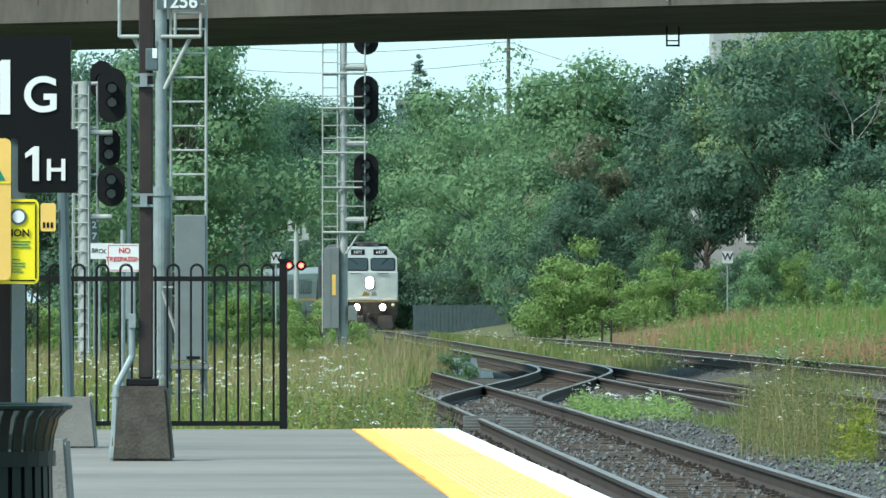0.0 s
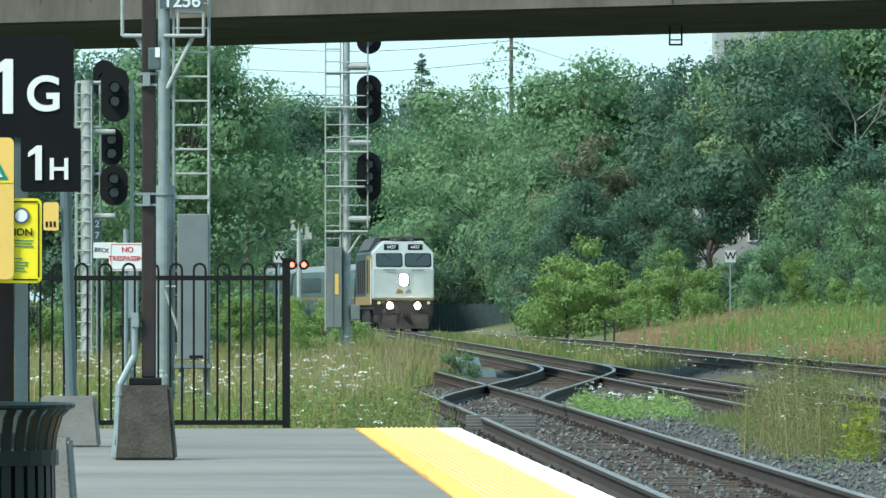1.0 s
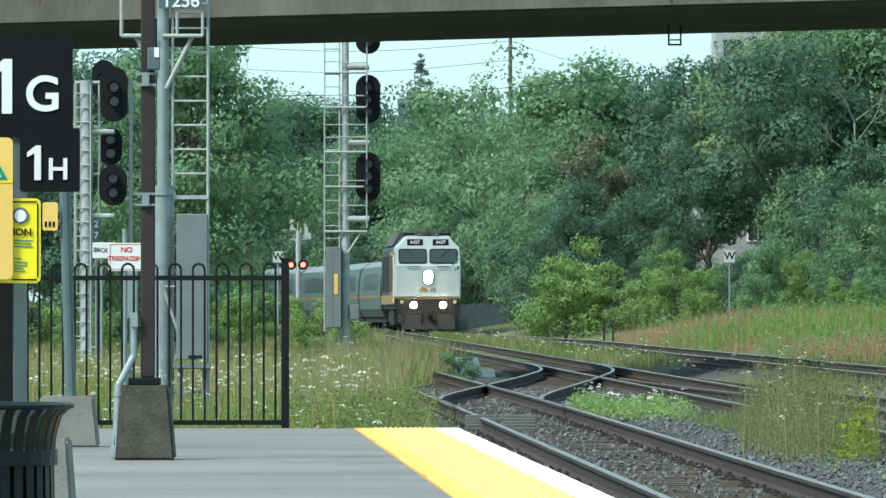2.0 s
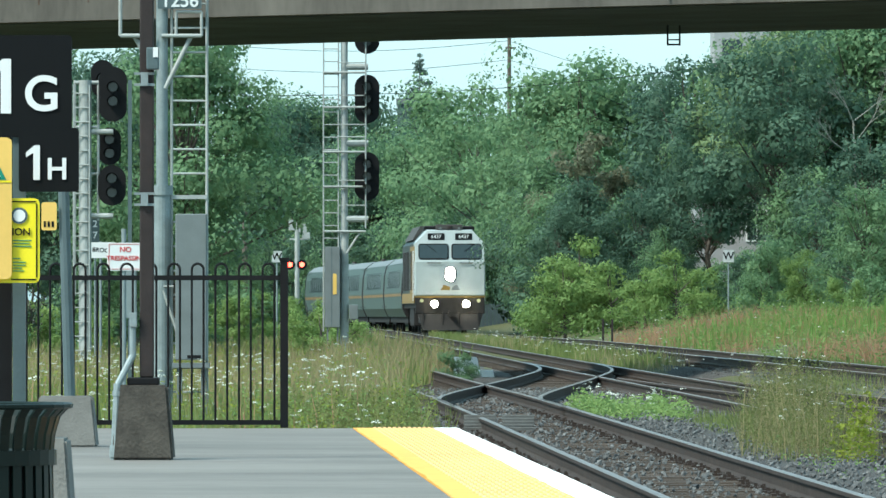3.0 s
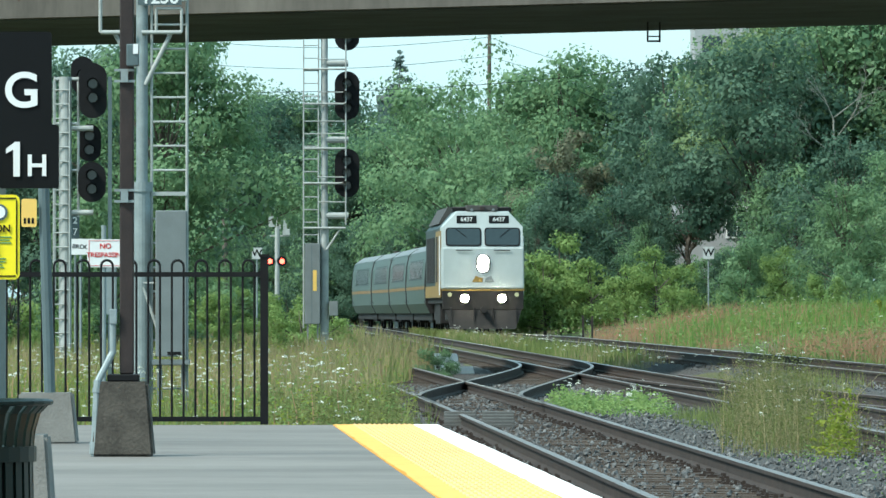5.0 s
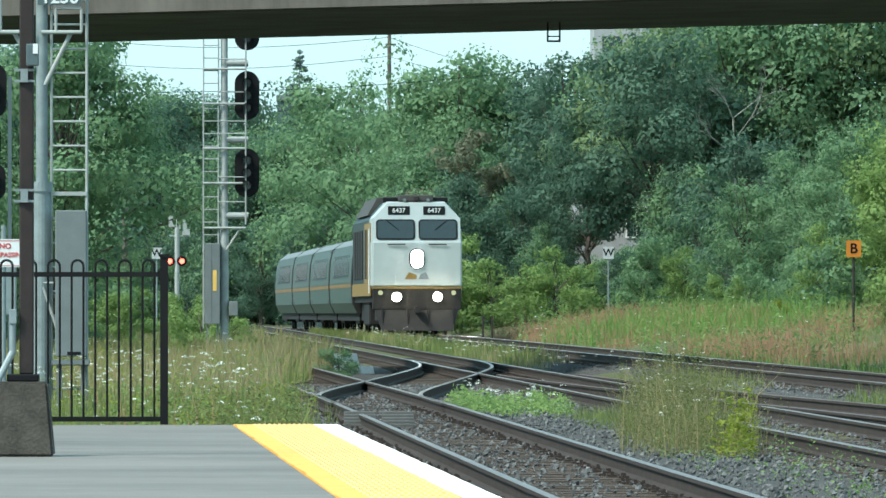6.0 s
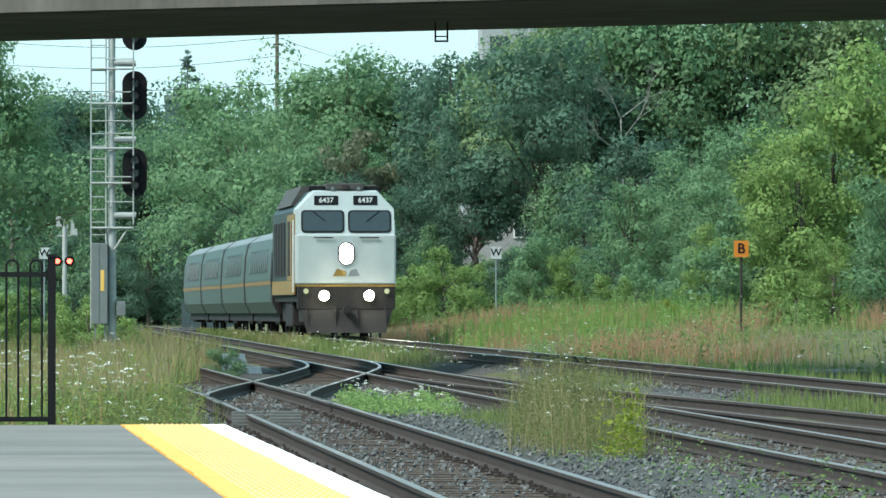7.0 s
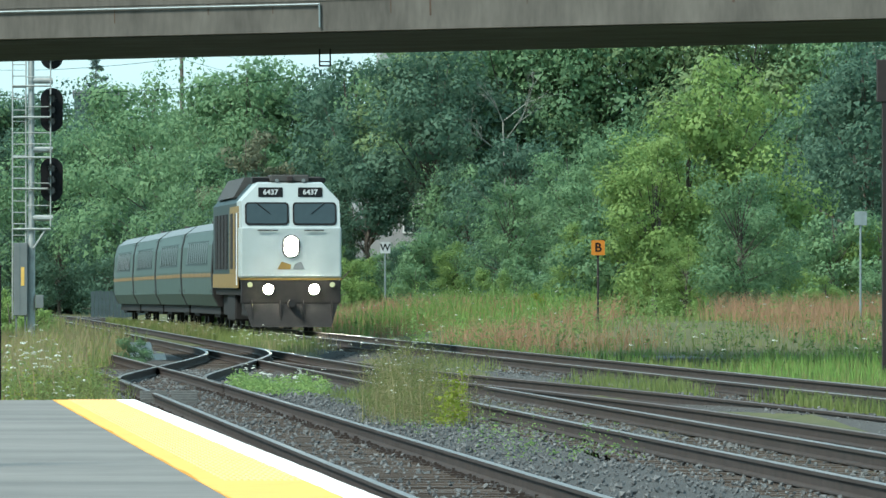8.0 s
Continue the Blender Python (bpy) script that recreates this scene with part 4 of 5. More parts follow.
def build_left_mast():
    s = thing("signal_mast", "pale steel signal mast with two dark oval heads", "signal mast", pose(-7.0, 160, -0.30))
    s.scale = (0.914,) * 3
    rods("mast", M_GALV_PALE, s, ((0, 0, 0), (0, 0, 6.6), 0.135), n=16)
    rods("mast_arm", M_GALV_PALE, s, ((0.0, 0, 5.5), (0.6, 0, 5.5), 0.06))
    rods("mast_arm", M_GALV_PALE, s, ((0, 0, 3.7), (0.6, 0, 3.7), 0.06))
    rods("frame", M_GALV_PALE, s, ((-0.22, 0, 2), (-0.22, 0, 6.6), 0.03), ((0.28, 0, 3.6), (0.28, 0, 6.6), 0.03), ((-0.22, 0, 6.55), (0.5, 0, 6.55), 0.04), ((-0.22, 0, 5.6), (0.3, 0, 5.6), 0.03), ((-0.22, 0, 4.6), (0.3, 0, 4.6), 0.03))
    ladder(s, -0.24, 0.1, -0.15, 0.4, 6.5, 0.305, 0.018)
    signal_head("signal_head", s, 0.6, -0.2, 6.3, 0.6, 1.18, 2)
    signal_head("signal_head", s, 0.58, -0.2, 4.35, 0.6, 0.86, 2)
    signal_head("signal_head", s, 0.5, 0.5, 5.2, 0.5, 0.8, 2)
    signal_head("signal_head", s, 0.35, 0.5, 6.65, 0.5, 0.8, 1)
    n = thing("station_name_board", "small white board with dark lettering on a post", "sign", pose(-7.2, 172, -0.33))
    rods("post", M_GALV, n, ((0, 0.03, 0), (0, 0.03, 3.0), 0.03))
    b = plate("board", M_SIGN_WHITE, n, -0.2, 0.28, 2.65, 2.98, 0.0, r=0.01)
    writing("lettering", "BROCK", 0.13, M_BLACK, b, pose(0.04, -0.013, 2.81, 90, 4), 0.002)
    q = thing("mile_board", "narrow white board with stacked dark digits", "sign", pose(-7.4, 174, -0.33))
    rods("post", M_GALV, q, ((0, 0.03, 0), (0, 0.03, 3.4), 0.025))
    d = plate("board", M_POST_GREEN, q, -0.09, 0.09, 3.0, 3.5, 0.0, r=0.01)
    writing("digit", "2", 0.2, M_SIGN_WHITE, d, pose(0, -0.013, 3.38, 90), 0.002)
    writing("digit", "7", 0.2, M_SIGN_WHITE, d, pose(0, -0.013, 3.14, 90), 0.002)
    t = thing("no_trespassing_sign", "white no trespassing sign with red letters", "sign", pose(-3.67, 94, -0.33))
    rods("post", M_GALV, t, ((0.0, 0.03, 0), (0.0, 0.03, 2.6), 0.03))
    b = plate("board", M_SIGN_WHITE, t, -0.19, 0.24, 2.12, 2.44, 0.0, r=0.02)
    writing("word", "NO", 0.085, M_RED, b, pose(0.02, -0.013, 2.36, 90), 0.002)
    writing("word", "TRESPASSING", 0.075, M_RED, b, pose(0.03, -0.013, 2.26, 90), 0.002)
    boxes("border", M_RED, b, (-0.17, 0.22, -0.0135, -0.0105, 2.42, 2.426), (-0.17, 0.22, -0.0135, -0.0105, 2.134, 2.14), (-0.17, -0.164, -0.0135, -0.0105, 2.14, 2.42), (0.214, 0.22, -0.0135, -0.0105, 2.14, 2.42))
    v = thing("steel_post", "thin grey-green perforated steel post", "post", pose(-4.02, 105, -0.33))
    boxes("shaft", M_POST_GREEN, v, (-0.025, 0.025, -0.02, 0.02, 0, 4.6))


build_left_mast()


def build_far_mast():
    s = thing("signal_mast", "pale steel signal mast with ladder and three dark oval heads", "signal mast", pose(-2.40, 198, -0.33))
    rods("mast", M_GALV_PALE, s, ((0, 0, 0), (0, 0, 3.45), 0.105), ((0, 0, 3.45), (0, 0, 8.6), 0.085), n=16)
    ladder(s, -0.50, -0.14, -0.1, 1.0, 8.6, 0.305, 0.02)
    rods("cage_rail", M_GALV_PALE, s, ((0.52, -0.15, 3.5), (0.52, -0.15, 8.6), 0.02))
    for z in (3.42, 4.5, 5.34, 6.42, 7.26, 8.3):
        rods("platform_bar", M_GALV_PALE, s, ((-0.5, -0.14, z), (0.52, -0.14, z), 0.028))
    for z in (4.05, 4.65, 5.7, 6.0, 6.7, 7.5):
        rods("guard_bar", M_GALV_PALE, s, ((-0.16, -0.15, z), (0.52, -0.15, z), 0.014))
    for z, zh in ((3.72, 4.75), (5.55, 6.62), (7.4, 8.3)):
        rods("head_arm", M_GALV_PALE, s, ((0.05, 0, z), (0.58, 0, z), 0.08))
        signal_head("signal_head", s, 0.55, -0.05, zh, 0.6, 1.18, 3)
    rods("stay", M_GALV_PALE, s, ((0.06, -0.1, 2.9), (0.38, -0.1, 3.4), 0.025))
    c = boxes("cabinet", M_CABINET, s, (-0.47, -0.1, -0.3, 0.0, 1.1, 3.05), bevel=0.012, label="grey steel relay cabinet")
    boxes("label_plate", M_SIGN_AMBER, c, (-0.27, -0.18, -0.308, -0.301, 1.9, 2.4))
    boxes("door_edge", M_POST_GREEN, c, (-0.305, -0.295, -0.306, -0.301, 1.12, 3.03))
    boxes("cabinet_leg", M_CABINET, s, (-0.42, -0.38, -0.2, -0.1, 0, 1.1), (-0.18, -0.14, -0.2, -0.1, 0, 1.1))
    boxes("junction_box", M_CABINET, s, (0.12, 0.33, -0.2, 0.0, 1.3, 1.65), bevel=0.01)


build_far_mast()


def build_crossing_signal():
    s = thing("distant_signal", "distant pale signal mast with two lit red level crossing lamps", "signal mast", pose(-6.78, 385, -0.33))
    rods("mast", M_GALV_PALE, s, ((-0.1, 0, 0), (-0.1, 0, 5.6), 0.12), n=10)
    boxes("head", M_GALV_PALE, s, (-0.5, -0.2, -0.1, 0.1, 5.0, 5.5), (0.0, 0.35, -0.1, 0.1, 4.9, 5.3), (-0.45, 0.45, -0.05, 0.05, 4.55, 4.62), (0.15, 0.5, -0.1, 0.1, 4.6, 4.9), bevel=0.01)
    # level crossing flashers on a crossbar, both lamps kept lit
    boxes("case", M_BLACK, s, (-0.62, 0.31, -0.08, 0.0, 3.34, 3.44), (-0.18, -0.11, -0.02, 0.05, 0, 3.8), bevel=0.01)
    for x in (-0.44, 0.13):
        bm = bmesh.new()
        rod(bm, (x, -0.1, 3.39), (x, -0.12, 3.39), 0.24, n=20)
        d = part("target_disc", bm, M_BLACK, s, "round black disc")
        bm = bmesh.new()
        rod(bm, (x, -0.121, 3.39), (x, -0.14, 3.39), 0.12, n=16)
        part("lamp", bm, M_RED_LAMP, d, "lit red lamp")


build_crossing_signal()


def letter_sign(x, y, z, w, text, board, ink, label, top, post=M_GALV):
    s = thing("lineside_sign", label, "sign", pose(x, y, -0.33), "letter signs")
    rods("post", post, s, ((0, 0.04, 0), (0, 0.04, top + 0.33), 0.03))
    b = plate("board", board, s, -w / 2, w / 2, z + 0.33 - w * 0.56, z + 0.33 + w * 0.56, 0.0, 0.02, 0.015)
    writing("letter", text, w * 0.95, ink, b, pose(0, -0.024, z + 0.33, 90), 0.003)


letter_sign(10.5, 302, 3.03, 0.4, "W", M_BOARD, M_BLACK, "white whistle board with a black letter on a post", 3.1)
letter_sign(-5.9, 290, 2.95, 0.36, "W", M_BOARD, M_BLACK, "white whistle board with a black letter beyond the fence", 3.0)
letter_sign(12.95, 200, 2.6, 0.36, "B", M_SIGN_ORANGE, M_BLACK, "orange lineside board with a black letter", 2.7, M_BROWN_POLE)
letter_sign(20.1, 200, 3.4, 0.34, "", M_GALV, M_GALV, "plain grey sign back on a steel post", 3.6)


# ---- background buildings, poles and wires ----
def build_house():
    h = thing("house", "pale sided house half hidden by trees", "house", pose(11.7, 331, -0.33))
    boxes("wall", M_HOUSE, h, (-1.5, 4.5, 0, 7, 0, 6.0))
    bm = bmesh.new()
    prism(bm, [(-1.8, 6.0), (4.8, 6.0), (1.5, 6.7)], -0.3, 7.3)
    part("roof", bm, M_TRAIN_ROOF, h)
    for x in (-1.0, 0.5, 2.2):
        w = boxes("window", M_SIGN_WHITE, h, (x, x + 0.9, -0.05, 0.0, 4.1, 5.4))
        boxes("pane", M_GLASS, w, (x + 0.07, x + 0.42, -0.06, -0.051, 4.17, 5.33), (x + 0.48, x + 0.83, -0.06, -0.051, 4.17, 5.33))
    a = thing("apartment_building", "distant pale apartment block above the trees", "building", pose(22.0, 620, -0.33))
    boxes("wall", M_HOUSE, a, (-1.5, 9, 0, 10, 0, 23.2))
    for x in range(4):
        for z in range(7):
            boxes("window", M_GLASS, a, (-0.9 + x * 2.4, 0.6 + x * 2.4, -0.05, -0.004, 3 + z * 2.8, 4.6 + z * 2.8))
    g = thing("far_building", "long blue-grey building on the far rise", "building", pose(-3.9, 700, -0.33))
    boxes("wall", M_FENCE_BOARD, g, (0, 4.3, 0, 12, 0, 18.4))
    boxes("roof", M_CABINET, g, (-0.15, 4.45, -0.15, 12.1, 18.4, 18.9), bevel=0.05)
    for k in range(5):
        boxes("window", M_GLASS, g, (0.3 + k * 0.8, 0.8 + k * 0.8, -0.05, -0.004, 17.0, 17.8))
    for x, y, n in ((6.4, 335, 2), (-1.5, 415, 2)):
        f = thing("boundary_fence", "dark grey-blue board fence behind the shrubs", "fence", pose(x, y, -0.33), "boundary fences")
        for k in range(n * 12):
            boxes("board", M_FENCE_BOARD, f, (k * 0.2, k * 0.2 + 0.185, 0, 0.03, 0, 1.5 + 0.02 * (k % 3)))


build_house()


def build_lines():
    p = thing("utility_pole", "wooden utility pole standing over the far trees", "utility pole", pose(3.45, 430, -0.33))
    rods("shaft", M_BARK, p, ((0, 0, 0), (0, 0, 15.5), 0.14, 0.1))
    boxes("crossarm", M_BARK, p, (-0.2, 0.35, -0.06, 0.06, 14.9, 15.0))
    p2 = thing("utility_pole", "wooden utility pole behind the station trees", "utility pole", pose(-8.0, 330, -0.33))
    rods("shaft", M_BARK, p2, ((0, 0, 0), (0, 0, 9.9), 0.13, 0.1))
    for k, (xa, za, xb, zb, y) in enumerate(((-13, 14.9, 3.4, 15.0, 430), (3.4, 15.0, 16, 12.2, 430), (-13, 13.7, 3.4, 14.0, 430), (3.4, 14.0, 17, 11.6, 430), (-10, 10.0, 14, 11.6, 345), (6.0, 9.9, 13.0, 8.2, 333), (6.0, 8.9, 13.0, 7.6, 333), (-8, 9.2, -3, 9.2, 330), (-8, 8.3, -3, 8.2, 330), (-8, 7.4, -3, 7.3, 330))):
        c = thing("overhead_wire", "thin overhead wire crossing the sky", "wire", group="overhead wires")
        pts = [(xa + (xb - xa) * i / 10, y, za + (zb - za) * i / 10 - 0.5 * math.sin(math.pi * i / 10)) for i in range(11)]
        ring = [(px + 0.014 * math.cos(q), py, pz + 0.014 * math.sin(q)) for px, py, pz in pts for q in (0.5, 2.07, 3.64, 5.2)]
        fs = [(i * 4 + j, i * 4 + 4 + j, i * 4 + 4 + (j + 1) % 4, i * 4 + (j + 1) % 4) for i in range(len(pts) - 1) for j in range(4)]
        from_arrays("strand", ring, fs, M_POST_GREEN, c)


build_lines()


# ---- lineside details ----
def build_lineside():
    for x in (0.25, 0.72):
        c = thing("turnout_cover", "grey ribbed steel cover between the rails", "cover", pose(x, 101, -0.16), "turnout covers")
        bm = bmesh.new()
        box(bm, 0, 0.40, 0, 0.5, 0, 0.02)
        for k in range(5):
            box(bm, 0.0, 0.40, 0.02 + k * 0.1, 0.09 + k * 0.1, 0.015 + k * 0.03, 0.045 + k * 0.036, bevel=0.008)
        part("sheet", bm, M_ZINC, c)
    w = thing("switch_machine", "white switch machine housing beside the turnout", "switch machine", pose(0.47, 178, -0.02, 32, 0, 8))
    boxes("housing", M_WHITE_EDGE, w, (-0.3, 0.3, -0.35, 0.35, -0.2, 0.06), bevel=0.04)
    boxes("rod_cover", M_WHITE_EDGE, w, (0.3, 0.6, -0.4, -0.1, -0.2, 0.0), bevel=0.02)
    for x in (5.37, 5.68):
        t = thing("marker_stake", "thin dark wooden stake in the grass", "stake", pose(x, 276, -0.33), "marker stakes")
        boxes("stake", M_BROWN_POLE, t, (-0.035, 0.035, -0.03, 0.03, 0, 1.1), bevel=0.01)
    s = thing("crossing_slab", "flat grey concrete slab in the verge", "slab", pose(13.0, 176, -0.33))
    boxes("slab", M_CONCRETE_BLOCK, s, (0, 1.3, 0, 6, 0, 0.16), bevel=0.03)
    b = thing("bridge_bracket", "dark steel hanger frame under the bridge", "bracket", pose(4.65, 170, 5.42))
    rods("frame", M_BLACK, b, ((0, 0, 1.3), (0, 0, 1.72), 0.02), ((0.25, 0, 1.3), (0.25, 0, 1.72), 0.02), ((0, 0, 1.32), (0.25, 0, 1.32), 0.02), ((0, 0, 1.42), (0.25, 0, 1.42), 0.014))


build_lineside()


def build_dark_post():
    p = thing("steel_column", "dark brown steel column with a wider head beside the line", "post", pose(16.1, 150, -0.33))
    boxes("shaft", M_BROWN_POLE, p, (-0.09, 0.1, -0.1, 0.1, 0, 5.79), bevel=0.01)
    boxes("head", M_BROWN_POLE, p, (-0.2, 0.12, -0.12, 0.12, 5.79, 6.68), bevel=0.015)


build_dark_post()


# ---- train ----
def vehicle_pose(t, front, rear):
    y0, y1 = 435 - 26.3 * t + front, 435 - 26.3 * t + rear
    a, b = Vector((line_m(y0), y0, 0)), Vector((line_m(y1), y1, 0))
    turn = math.degrees(math.atan2(b.x - a.x, b.y - a.y))
    pitch = math.degrees(math.atan2(main_level(y1) - main_level(y0), y1 - y0))
    return pose(a.x, a.y, main_level(y0), pitch, 0, -turn)


def loft(bm, rings):
    """Skin between outlines with the same number of points; ends closed."""
    rs = [[bm.verts.new(p) for p in r] for r in rings]
    n = len(rings[0])
    for a, b in zip(rs[:-1], rs[1:]):
        for i in range(n):
            bm.faces.new((a[i], a[(i + 1) % n], b[(i + 1) % n], b[i]))
    bm.faces.new(rs[0])
    bm.faces.new(rs[-1][::-1])
    bmesh.ops.recalc_face_normals(bm, faces=bm.faces[:])


def build_wheelset(parent, y, r=0.48):
    for x in (-0.75, 0.75):
        bm = bmesh.new()
        rod(bm, (x - 0.06, y, r), (x + 0.06, y, r), r, n=20)
        part("wheel", bm, M_TRAIN_DARK, parent)


def build_loco():
    l = thing("locomotive", "pale grey and yellow passenger diesel locomotive with lit headlights", "locomotive")
    # nose: flat front panel with rounded corners, stepped back to the cab
    bm = bmesh.new()
    box(bm, -1.525, 1.525, 0.0, 1.4, 1.62, 3.17, bevel=0.06)
    nose = part("nose", bm, M_TRAIN_WHITE, l, "flat pale grey nose panel")
    bm = bmesh.new()
    def cab(y, k, top):
        return [(-1.5 * k, y, 3.171), (1.5 * k, y, 3.171), (1.5 * k, y, 3.94), (0.98 * k, y, top), (-0.98 * k, y, top), (-1.5 * k, y, 3.94)]
    loft(bm, [[(p[0], 0.06 + 0.42 * (p[2] - 3.171) / 1.4, p[2]) for p in cab(0, 0.985, 4.47)], cab(1.0, 1.0, 4.52), cab(2.6, 1.0, 4.52)])
    cabin = part("cab", bm, M_TRAIN_WHITE, l)
    boxes("nose_lip", M_TRAIN_YELLOW, l, (-1.53, 1.53, -0.03, 0.2, 1.56, 1.615))
    # windscreens follow the raked front
    for sx in (-1, 1):
        bm = bmesh.new()
        rounded_plate(bm, -0.66, 0.66, 0.0, 0.72, -0.02, 0.02, 0.12)
        f = part("windscreen_frame", bm, M_BLACK, cabin)
        f.matrix_basis = pose(0.72 * sx, 0.068, 3.21, -16.5)
        bm = bmesh.new()
        rounded_plate(bm, -0.61, 0.61, 0.05, 0.67, -0.026, -0.021, 0.09)
        part("pane", bm, M_GLASS, f)
        rods("wiper", M_BLACK, f, ((0.3 * sx, -0.04, 0.68), (-0.1 * sx, -0.04, 0.35), 0.012), n=5)
        bm = bmesh.new()
        rounded_plate(bm, -0.37, 0.37, 0.0, 0.30, -0.015, 0.015, 0.02)
        nb = part("number_board", bm, M_SIGN_BLACK, cabin, "black number board with white digits")
        nb.matrix_basis = pose(0.60 * sx, 0.327, 4.06, -16.5)
        writing("number", "6437", 0.225, M_BOARD, nb, pose(0, -0.02, 0.145, 90), 0.003)
        rods("grab_iron", M_BLACK, nose, ((0.40 * sx, -0.05, 3.06), (1.0 * sx, -0.05, 3.06), 0.018), n=6)
        bm = bmesh.new()
        rod(bm, (0.69 * sx, -0.12, 1.28), (0.69 * sx, -0.02, 1.28), 0.17, n=20)
        d = part("ditch_light", bm, M_TRAIN_DARK, l)
        bm = bmesh.new()
        rod(bm, (0.69 * sx, -0.125, 1.28), (0.69 * sx, -0.15, 1.28), 0.15, n=20)
        part("lens", bm, M_DITCH, d, "lit white ditch light")
        bm = bmesh.new()
        rod(bm, (1.24 * sx, -0.1, 1.42), (1.24 * sx, 0.0, 1.42), 0.08, n=14)
        part("marker_light", bm, M_AMBER_GLASS, l)
    bm = bmesh.new()
    rounded_plate(bm, -0.27, 0.27, 2.22, 2.92, -0.04, 0.0, 0.24)
    h = part("headlight", bm, M_TRAIN_DARK, nose)
    for z in (2.67, 2.47):
        bm = bmesh.new()
        rod(bm, (0, -0.045, z), (0, -0.06, z), 0.2, n=20)
        part("lens", bm, M_HEADLIGHT, h, "lit white headlight")
    bm = bmesh.new()
    prism(bm, [(-0.42, 1.88), (-0.02, 1.88), (0.0, 2.02), (-0.28, 2.12)], -0.008, -0.002)
    part("emblem_shape", bm, M_TRAIN_YELLOW, nose)
    bm = bmesh.new()
    prism(bm, [(0.05, 1.88), (0.42, 1.88), (0.3, 2.12), (0.12, 2.05)], -0.008, -0.002)
    part("emblem_shape", bm, M_CABINET, nose)
    # front end below the nose: buffer plate and plough
    boxes("buffer_plate", M_TRAIN_DARK, l, (-1.5, 1.5, -0.02, 0.4, 0.86, 1.555), bevel=0.02)
    bm = bmesh.new()
    loft(bm, [[(-1.42, 0.0, 0.86), (1.42, 0.0, 0.86), (1.42, 0.2, 0.86), (-1.42, 0.2, 0.86)], [(-1.2, -0.28, 0.14), (1.2, -0.28, 0.14), (1.2, 0.1, 0.14), (-1.2, 0.1, 0.14)]])
    part("plough", bm, M_TRAIN_DARK, l, "black snow plough")
    rods("coupler", M_TRAIN_DARK, l, ((0, -0.55, 0.85), (0, 0, 0.85), 0.12), n=10)
    for x in (-1.2, -0.35, 0.35, 1.2):
        rods("hose", M_TRAIN_DARK, l, ((x, -0.1, 0.95), (x + 0.03, -0.18, 0.35), 0.03), n=6)
    # long body behind the cab
    bm = bmesh.new()
    def hull(y):
        return [(-1.5, y, 1.3), (1.5, y, 1.3), (1.5, y, 3.9), (1.0, y, 4.5), (-1.0, y, 4.5), (-1.5, y, 3.9)]
    loft(bm, [hull(2.61), hull(16.9)])
    body = part("body", bm, M_TRAIN_TEAL, l, "dark teal-grey engine hood")
    for x in (-1.51, 1.51):
        boxes("yellow_band", M_TRAIN_YELLOW, body, (x - 0.012, x + 0.012, 1.45, 16.8, 1.32, 1.75), (x - 0.012, x + 0.012, 1.45, 6.4, 1.76, 3.8))
        for y in (1.75, 4.4, 8.0, 10.0, 12.0, 14.0):
            boxes("side_door", M_TRAIN_DARK, body, (x - 0.02, x + 0.02, y, y + 1.5, 1.9, 3.6))
    rods("handrail", M_SIGN_WHITE, l, ((-1.56, 1.5, 1.4), (-1.56, 1.5, 3.6), 0.025), n=6)
    rods("handrail", M_SIGN_WHITE, l, ((1.56, 1.5, 1.4), (1.56, 1.5, 3.6), 0.025), n=6)
    boxes("roof_housing", M_TRAIN_ROOF, l, (-1.05, 1.05, 2.2, 2.9, 4.5, 4.70), (-0.58, 0.58, 0.75, 2.6, 4.53, 4.74), bevel=0.03)
    bm = bmesh.new()
    loft(bm, [[(-1.45, 5.5, 4.1), (1.45, 5.5, 4.1), (1.1, 5.5, 4.72), (-1.1, 5.5, 4.72)], [(-1.45, 15.5, 4.1), (1.45, 15.5, 4.1), (1.1, 15.5, 4.72), (-1.1, 15.5, 4.72)]])
    part("radiator_hood", bm, M_TRAIN_ROOF, l)
    boxes("bell_box", M_BLACK, l, (-1.1, -0.6, 1.2, 1.7, 4.5, 4.66), bevel=0.02)
    boxes("antenna_box", M_BLACK, l, (0.6, 1.1, 1.2, 1.7, 4.5, 4.66), bevel=0.02)
    for x in (-0.4, 0.4):
        rods("horn", M_CABINET, l, ((x, 0.5, 4.56), (x, 1.0, 4.56), 0.06, 0.03), n=10)
    boxes("beacon", M_BROWN_POLE, l, (-0.09, 0.09, 0.6, 0.74, 4.54, 4.7), bevel=0.02)
    boxes("fuel_tank", M_TRAIN_DARK, l, (-1.35, 1.35, 6.5, 11, 0.3, 1.29), bevel=0.06)
    for y in (2.2, 13.0):
        t = boxes("truck", M_TRAIN_DARK, l, (-1.2, 1.2, y - 0.3, y + 3.3, 0.45, 1.1), bevel=0.05)
        for k in (0.3, 2.7):
            build_wheelset(t, y + k)
    boxes("underframe", M_TRAIN_DARK, l, (-1.42, 1.42, 0.4, 16.9, 1.1, 1.299))
    return l


M_AMBER_GLASS = mat("pale marker lens", (0.5, 0.5, 0.3), 0.2, vary=0.1)


